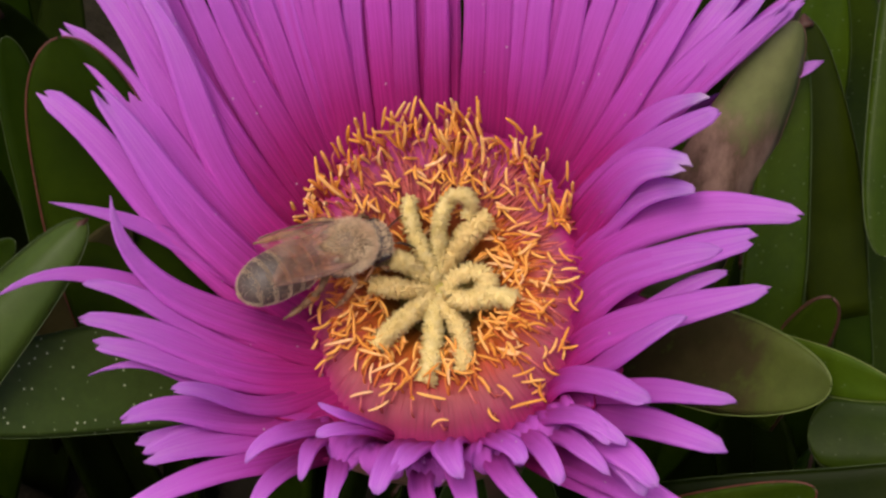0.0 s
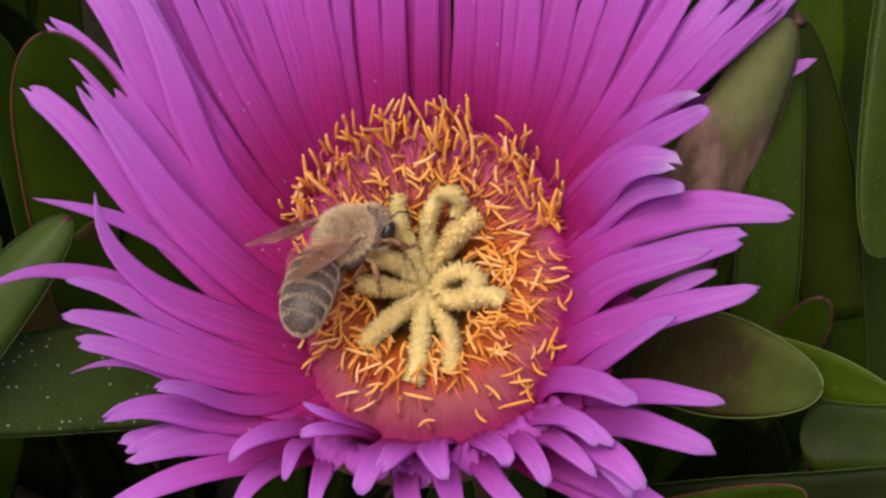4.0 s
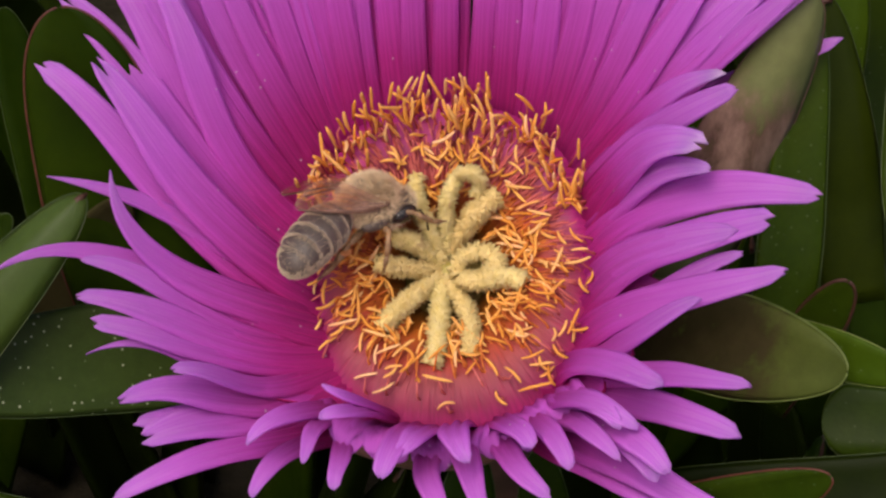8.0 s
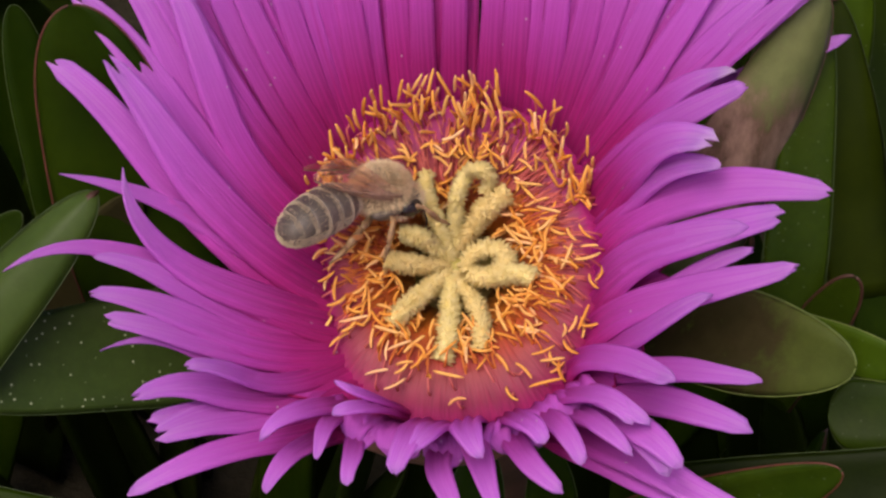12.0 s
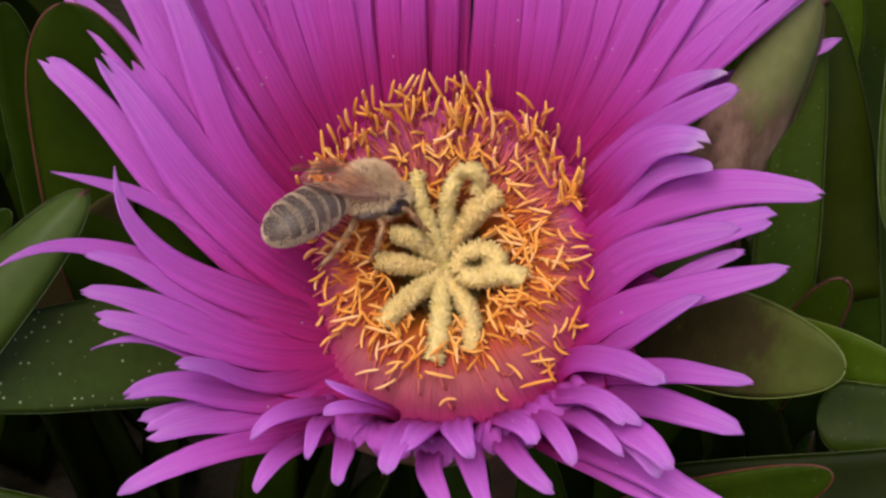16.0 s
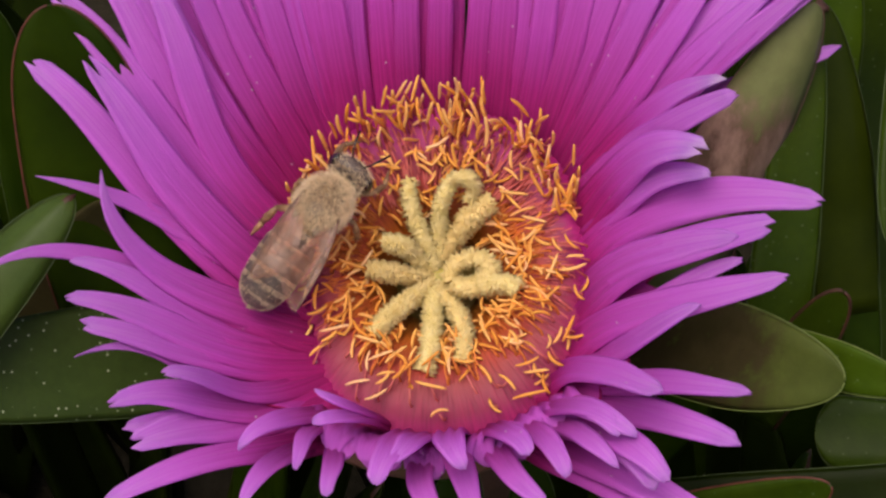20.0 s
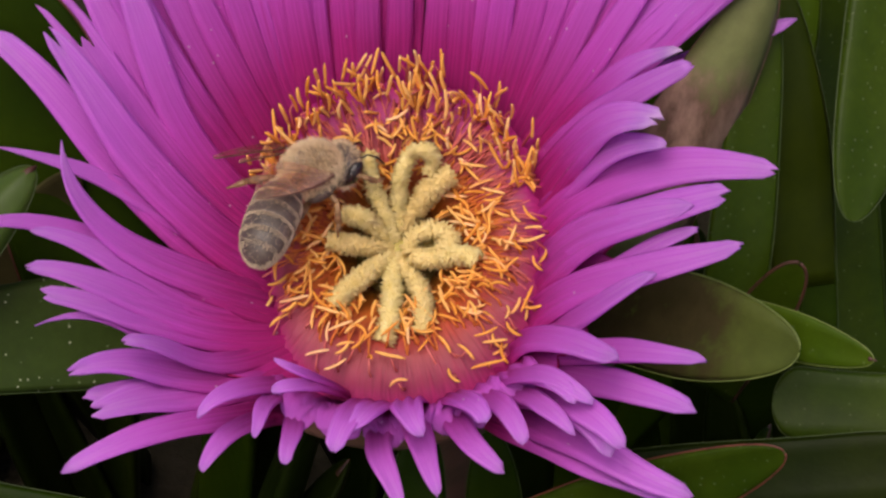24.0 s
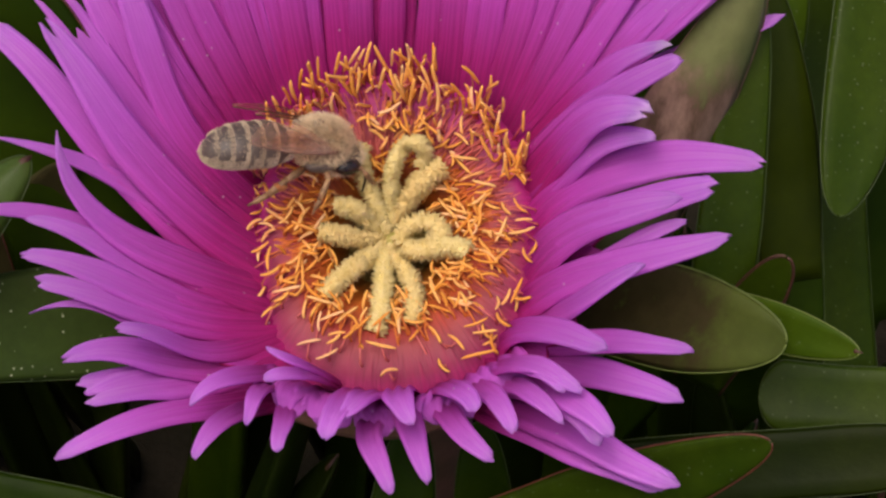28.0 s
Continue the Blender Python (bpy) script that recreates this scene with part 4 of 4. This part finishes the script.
# head
bm = bmesh.new()
ball(bm, V(0, 4.4, -1.0), (1.72 * BM, 1.0 * BM, 1.6 * BM), Matrix.Rotation(radians(-25), 4, "X"))
head = part("head", bm, SHELL, bee, "dark head with short pale hair")
bm = bmesh.new()
furry(bm, V(0, 4.4, -1.0), (1.72 * BM, 1.0 * BM, 1.62 * BM), 1500, 0.38 * BM, br, keep=lambda d: abs(d.x) < 0.80, lean=(0, 0.2, 0.2))
part("head_fur", bm, FUR, head, "", smooth=False)
for sx in (-1, 1):
    bm = bmesh.new()
    ball(bm, V(1.34 * sx, 4.5, -0.9), (0.50 * BM, 0.62 * BM, 1.0 * BM), Matrix.Rotation(radians(-20), 4, "X"))
    part("eye", bm, EYE, head, "glossy black eye")
    bm = bmesh.new()
    tube(bm, [V(0.35 * sx, 5.2, -0.7), V(0.80 * sx, 5.8, 0.2), V(1.10 * sx, 6.5, 0.1), V(1.35 * sx, 7.2, -0.4)], [0.075 * BM, 0.07 * BM, 0.085 * BM, 0.075 * BM], 6)
    part("antenna", bm, EYE, head)

# abdomen: overlapping rings, dark with a pale felt band each
abdomen = new("abdomen")
abdomen.parent = bee
abdomen.matrix_basis = Matrix.Translation(V(0, -0.7, 0.0))
long = 6.4
def girth(s):
    return 1.76 * min(1.0, 0.66 + 1.5 * s) * math.sqrt(max(0.0, 1 - (max(0.0, s - 0.48) / 0.52) ** 2.4)) + 0.07
count = 6
for k in range(count):
    bm = bmesh.new()
    s0, s1 = k / count, (k + 1.12) / count
    prev = None
    for i in range(9):
        s = min(1.0, s0 + (s1 - s0) * i / 8)
        g = girth(s) * (1.0 + 0.035 * (i / 8)) * BM
        y, drop = -long * s * BM, -0.75 * s * s * BM
        ring = [bm.verts.new((g * math.sin(a), y, drop + g * 0.86 * math.cos(a))) for a in (2 * math.pi * q / 26 for q in range(26))]
        if prev:
            for q in range(26):
                bm.faces.new((prev[q], prev[(q + 1) % 26], ring[(q + 1) % 26], ring[q]))
        prev = ring
    bm.faces.new(prev)
    seg = part("abdomen_ring", bm, SHELL, abdomen)
    bm = bmesh.new()
    for q in range(2400 if k < 5 else 1300):
        a, f = br.uniform(0, 2 * math.pi), br.random()
        # the back carries a bare dark patch on the hind part of each ring; flanks and belly are felted all over
        bare = math.cos(a) > 0.05 + 0.25 * noise.noise((a * 3, k * 2.3, 0.5)) and f > (0.38, 0.30, 0.30, 0.32, 0.34, 0.28)[k] + 0.10 * noise.noise((a * 4, k * 1.7, 3.0))
        if bare and q % 14:
            continue
        s = s0 + (s1 - s0) * f
        g = girth(s) * 1.0 * BM
        p = Vector((g * math.sin(a), -long * s * BM, -0.75 * s * s * BM + g * 0.86 * math.cos(a)))
        out = (Vector((math.sin(a), -2.2, math.cos(a))) + Vector((br.gauss(0, 0.25), 0, br.gauss(0, 0.25)))).normalized()
        spike(bm, p - out * 0.06 * BM, p + out * br.uniform(0.14, 0.26) * BM, 0.040 * BM)
    part("felt_band", bm, FUR_PALE, seg, "pale grey hair band", smooth=False)


# wings: a thin stiff plate with veins, hinge at the origin, running back
def wing_shape(name, long, wide, sx, parent, hinge, turn):
    bm = bmesh.new()
    n, m = 16, 6
    sheets = []
    for z in (0.012 * BM, -0.012 * BM):
        sheet = []
        for i in range(n + 1):
            s = i / n
            lead = 0.16 * wide * math.sin(math.pi * min(1, s * 1.02)) 
            trail = -wide * (math.sin(math.pi * min(1.0, 0.03 + 0.94 * s ** 1.6)) ** 0.75) * 0.92
            row = []
            for j in range(m + 1):
                f = j / m
                w = lead + (trail - lead) * f
                row.append(bm.verts.new((sx * w * BM, -long * s * BM, z + 0.10 * BM * math.sin(7 * f + 4 * s))))
            sheet.append(row)
        sheets.append(sheet)
    a, b = sheets
    for i in range(n):
        for j in range(m):
            bm.faces.new((a[i][j], a[i][j + 1], a[i + 1][j + 1], a[i + 1][j]))
            bm.faces.new((b[i][j], b[i + 1][j], b[i + 1][j + 1], b[i][j + 1]))
    ob = part(name, bm, WING, parent, "clear brownish wing")
    ob.matrix_basis = Matrix.Translation(hinge) @ turn
    for f0, f1, end in ((0.02, 0.0, 0.97), (0.12, 0.22, 0.8), (0.35, 0.55, 0.75), (0.6, 0.85, 0.6)):
        bm = bmesh.new()
        pts = []
        for i in range(9):
            s = end * i / 8
            lead = 0.16 * wide * math.sin(math.pi * min(1, s * 1.02))
            trail = -wide * (math.sin(math.pi * min(1.0, 0.03 + 0.94 * s ** 1.6)) ** 0.75) * 0.92
            f = f0 + (f1 - f0) * s
            pts.append(V(sx * (lead + (trail - lead) * f), -long * s, 0.10 * math.sin(7 * f + 4 * s) + 0.01))
        tube(bm, pts, [(0.07 if f0 < 0.1 else 0.032) * BM] * 9, 4)
        part("vein", bm, VEIN, ob)
    return ob


wings = []
for sx in (-1, 1):
    for kind, long, wide, hinge in (("fore_wing", 7.1, 2.2, V(1.50 * sx, 1.6, 1.25)), ("hind_wing", 4.5, 1.4, V(1.50 * sx, 0.8, 1.20))):
        wings.append((wing_shape(kind, long, wide, sx, bee, hinge, Matrix()), sx, hinge))


# legs: thigh, shin and foot in rigid pieces under one hip
def leg_shape(sx, hip, knee, ankle, toe, thick, basket=False):
    hip, knee, ankle, toe = (V(q[0] * sx, q[1], q[2]) for q in (hip, knee, ankle, toe))
    bm = bmesh.new()
    tube(bm, [hip, hip.lerp(knee, 0.5), knee], [thick * 0.8 * BM, thick * BM, thick * 0.7 * BM], 7)
    ob = part("leg", bm, LEG, bee)
    bm = bmesh.new()
    tube(bm, [knee, knee.lerp(ankle, 0.6), ankle], [thick * 0.6 * BM, thick * 1.1 * BM, thick * 0.7 * BM], 7)
    shin = part("shin", bm, LEG, ob)
    bm = bmesh.new()
    mid = ankle.lerp(toe, 0.45)
    tube(bm, [ankle, mid, mid.lerp(toe, 0.5), toe], [thick * 0.7 * BM, thick * 0.75 * BM, thick * 0.4 * BM, thick * 0.3 * BM], 7)
    part("foot", bm, LEG, ob)
    bm = bmesh.new()
    for a, b, n in ((hip, knee, 45), (knee, ankle, 55), (ankle, mid, 25)):
        for _ in range(n):
            p = a.lerp(b, br.random())
            d = Vector((br.gauss(0, 1), br.gauss(0, 1), br.gauss(0, 1))).normalized()
            spike(bm, p + d * thick * 0.7 * BM, p + d * (thick + 0.20) * BM, 0.022 * BM)
    part("leg_hair", bm, LEG, ob, "", smooth=False)
    if basket:
        bm = bmesh.new()
        ball(bm, knee.lerp(ankle, 0.35) + V(0.05 * sx, 0, -0.1), (0.34 * BM, 0.55 * BM, 0.30 * BM), None, 12, 8)
        for v in bm.verts:
            v.co += v.normal * 0.05 * BM * noise.noise(v.co * 4000)
        part("pollen_load", bm, POLLEN, ob, "orange pollen load")
    return ob, hip


legs = []
for sx in (-1, 1):
    legs.append(leg_shape(sx, (0.7, 3.2, -1.2), (2.0, 4.3, -1.2), (2.2, 5.3, -2.4), (1.6, 6.3, -3.3), 0.22))
    legs.append(leg_shape(sx, (0.9, 1.8, -1.5), (2.5, 1.7, -1.3), (3.0, 1.0, -2.8), (3.1, 0.5, -4.0), 0.24))
    legs.append(leg_shape(sx, (0.9, 0.4, -1.5), (2.3, -1.0, -1.3), (2.7, -2.4, -2.4), (2.9, -3.8, -3.2), 0.30, sx > 0))


# seconds, lift, spread, twist and common slant of the wings in degrees
WING_STATES = ((0, 0, 2, 9, 0), (2, 0, 8, 9, 0), (3, 2, 9, 12, 0), (4, 12, 8, 30, 0), (4.5, 14, 8, 36, 0), (6.5, 10, 6, 46, 0), (8, 14, -7, 54, 0), (11, 15, -10, 52, 0), (14.5, 15, -10, 52, 0), (17.2, 15, -10, 52, 0), (17.8, 9, -5, 24, 0), (18.5, 2, 4, 8, 11), (20.5, 0, 4, 5, 11), (22.5, 4, -2, 15, 0), (23.5, 18, 5, 45, 0), (25, 27, 4, 58, 0), (26, 30, 3, 60, 0), (27, 14, 3, 50, 0), (28, 6, 3, 48, 0))


# seconds, sideways bend of the abdomen in degrees
BEND_STATES = ((0, 10), (0.5, 2), (2, 9), (3, 9), (3.5, 20), (4, 35), (4.5, 25), (6.5, 15), (7, 35), (7.5, 30), (8, 25), (8.5, 22), (9, 10), (9.5, 12), (17.5, 12), (18, 5), (20.5, 5), (22.5, 10), (23, 25), (23.5, 32), (24, 35), (24.5, 35), (25, 20), (25.5, 0), (26, 10), (27, 5), (28, -5))
# seconds, nod of the head in degrees
HEAD_STATES = ((0, -5), (3, -10), (4.5, -30), (7, -55), (9, -70), (12.5, -72), (17.5, -66), (18.2, -10), (20.5, 0), (22.5, -15), (24, -35), (25, -55), (28, -66))


def motions():
    for ob, sx, hinge in wings:
        fore = ob.name.startswith("fore")
        # when the wings fold like a roof, their roots sit lower on the flanks
        walk(ob, [(t, Matrix.Translation(hinge + V(0.010 * sx * twist, 0.013 * twist, -0.016 * twist)) @ pose(0, 0, 0, 0, 0, sx * ((0 if fore else -3) + spread) + slant) @ pose(0, 0, 0, -5 - lift) @ pose(0, 0, 0, 0, sx * twist)) for t, lift, spread, twist, slant in WING_STATES])
    sway = random.Random(11)
    for n, (ob, hip) in enumerate(legs):
        rows = []
        for t in (0, 0.5, 1, 2, 3, 4, 5.5, 7, 8, 9, 10.5, 12, 14, 16, 17.5, 18.5, 20, 21.5, 23, 24, 25, 26, 27, 28):
            ax, ay, az = sway.uniform(-9, 9), sway.uniform(-9, 9), sway.uniform(-14, 14)
            if n == 2 and t >= 23:
                # the far hind leg is stretched up and back
                ax, ay, az = ax - 8, 42 + ay * 0.4, -18 + az * 0.4
            if n in (1, 2) and 18 < t < 21:
                # tucked under the body
                ay -= 32
            rows.append((t, Matrix.Translation(hip) @ pose(0, 0, 0, ax, ay, az) @ Matrix.Translation(-hip)))
        walk(ob, rows)
    walk(abdomen, [(t, Matrix.Translation(V(0, -0.7, 0.0)) @ pose(0, 0, 0, 0, 0, a)) for t, a in BEND_STATES])
    neck = V(0, 3.7, -0.4)
    walk(head, [(t, Matrix.Translation(neck) @ pose(0, 0, 0, a) @ Matrix.Translation(-neck)) for t, a in HEAD_STATES])
    walk(bee, [
        (0, pose(-0.00800, -0.00203, 0.11589, -9.7, 29.5, -65.8)),
        (0.5, pose(-0.00672, -0.00238, 0.11650, 24.8, 27.7, -41.7)),
        (1, pose(-0.00648, -0.00246, 0.11645, 23.6, 18.1, -32.0)),
        (1.5, pose(-0.00620, -0.00275, 0.11629, 20.2, 14.6, -34.0)),
        (2, pose(-0.00667, -0.00248, 0.11613, 11.3, 15.3, -35.2)),
        (2.5, pose(-0.00637, -0.00213, 0.11648, 16.1, 13.3, -38.3)),
        (3, pose(-0.00659, -0.00219, 0.11646, 16.5, 17.9, -40.3)),
        (3.5, pose(-0.00665, -0.00173, 0.11651, 11.9, 9.2, -46.4)),
        (4, pose(-0.00692, -0.00201, 0.11595, 11.4, -4.5, -49.5)),
        (4.5, pose(-0.00708, -0.00063, 0.11648, 4.9, -4.8, -54.4)),
        (6.5, pose(-0.00750, -0.00104, 0.11636, 4.0, -3.5, -58.4)),
        (7, pose(-0.00650, -0.00073, 0.11630, 8.2, -10.7, -55.0)),
        (7.5, pose(-0.00670, -0.00091, 0.11613, 4.0, -11.9, -57.9)),
        (8, pose(-0.00676, -0.00045, 0.11635, 2.0, -12.8, -58.9)),
        (8.5, pose(-0.00683, -0.00011, 0.11653, 1.5, -12.7, -57.8)),
        (9, pose(-0.00677, 0.00083, 0.11693, -10.5, -9.6, -60.9)),
        (9.5, pose(-0.00660, 0.00072, 0.11688, -9.9, -10.4, -60.9)),
        (10, pose(-0.00651, 0.00055, 0.11688, -8.4, -7.6, -61.2)),
        (10.5, pose(-0.00649, 0.00044, 0.11679, -10.0, -7.9, -60.2)),
        (11, pose(-0.00662, 0.00038, 0.11678, -8.0, -8.8, -58.7)),
        (11.5, pose(-0.00661, 0.00007, 0.11666, -7.6, -8.5, -59.9)),
        (12, pose(-0.00671, 0.00031, 0.11673, -8.1, -8.8, -59.5)),
        (12.5, pose(-0.00681, 0.00028, 0.11670, -8.8, -8.4, -59.8)),
        (14.5, pose(-0.00675, -0.00035, 0.11650, -5.6, -7.7, -57.0)),
        (15, pose(-0.00702, -0.00008, 0.11659, -6.3, -6.7, -59.1)),
        (15.5, pose(-0.00678, 0.00018, 0.11675, -6.0, -6.5, -59.6)),
        (16, pose(-0.00706, 0.00034, 0.11677, -7.3, -6.1, -60.3)),
        (16.5, pose(-0.00712, 0.00024, 0.11671, -7.1, -6.3, -59.5)),
        (17, pose(-0.00704, -0.00005, 0.11659, -6.9, -6.1, -59.2)),
        (17.5, pose(-0.00694, -0.00006, 0.11666, -5.9, -4.0, -60.8)),
        (18, pose(-0.00745, -0.00040, 0.11678, -0.6, 15.8, -55.9)),
        (18.5, pose(-0.00779, -0.00112, 0.11690, 19.8, 33.3, -48.6)),
        (19, pose(-0.00910, -0.00220, 0.11649, 32.9, 31.5, -40.2)),
        (19.5, pose(-0.00932, -0.00200, 0.11652, 31.6, 29.1, -36.5)),
        (20, pose(-0.00905, -0.00184, 0.11676, 39.0, 25.7, -30.7)),
        (20.5, pose(-0.00894, -0.00158, 0.11681, 35.2, 25.4, -30.1)),
        (22.5, pose(-0.00709, -0.00208, 0.11641, 15.8, 10.5, -39.3)),
        (23, pose(-0.00718, -0.00173, 0.11630, 10.4, 4.0, -47.6)),
        (23.5, pose(-0.00708, -0.00105, 0.11642, 9.0, -1.2, -56.8)),
        (24, pose(-0.00738, -0.00052, 0.11662, 13.0, -4.0, -54.5)),
        (24.5, pose(-0.00706, -0.00035, 0.11652, 9.0, -8.4, -57.0)),
        (25, pose(-0.00691, 0.00102, 0.11705, -2.6, -9.2, -64.3)),
        (25.5, pose(-0.00728, 0.00222, 0.11766, -12.5, -9.2, -64.4)),
        (26, pose(-0.00739, 0.00203, 0.11748, -6.8, -12.4, -65.3)),
        (26.5, pose(-0.00735, 0.00154, 0.11730, -7.0, -12.5, -64.1)),
        (27, pose(-0.00729, 0.00136, 0.11746, -1.5, -9.6, -67.9)),
        (27.5, pose(-0.00754, 0.00061, 0.11726, -0.9, -5.9, -70.9)),
        (28, pose(-0.00647, 0.00160, 0.11765, -12.1, -3.2, -69.9)),
    ])


motions()
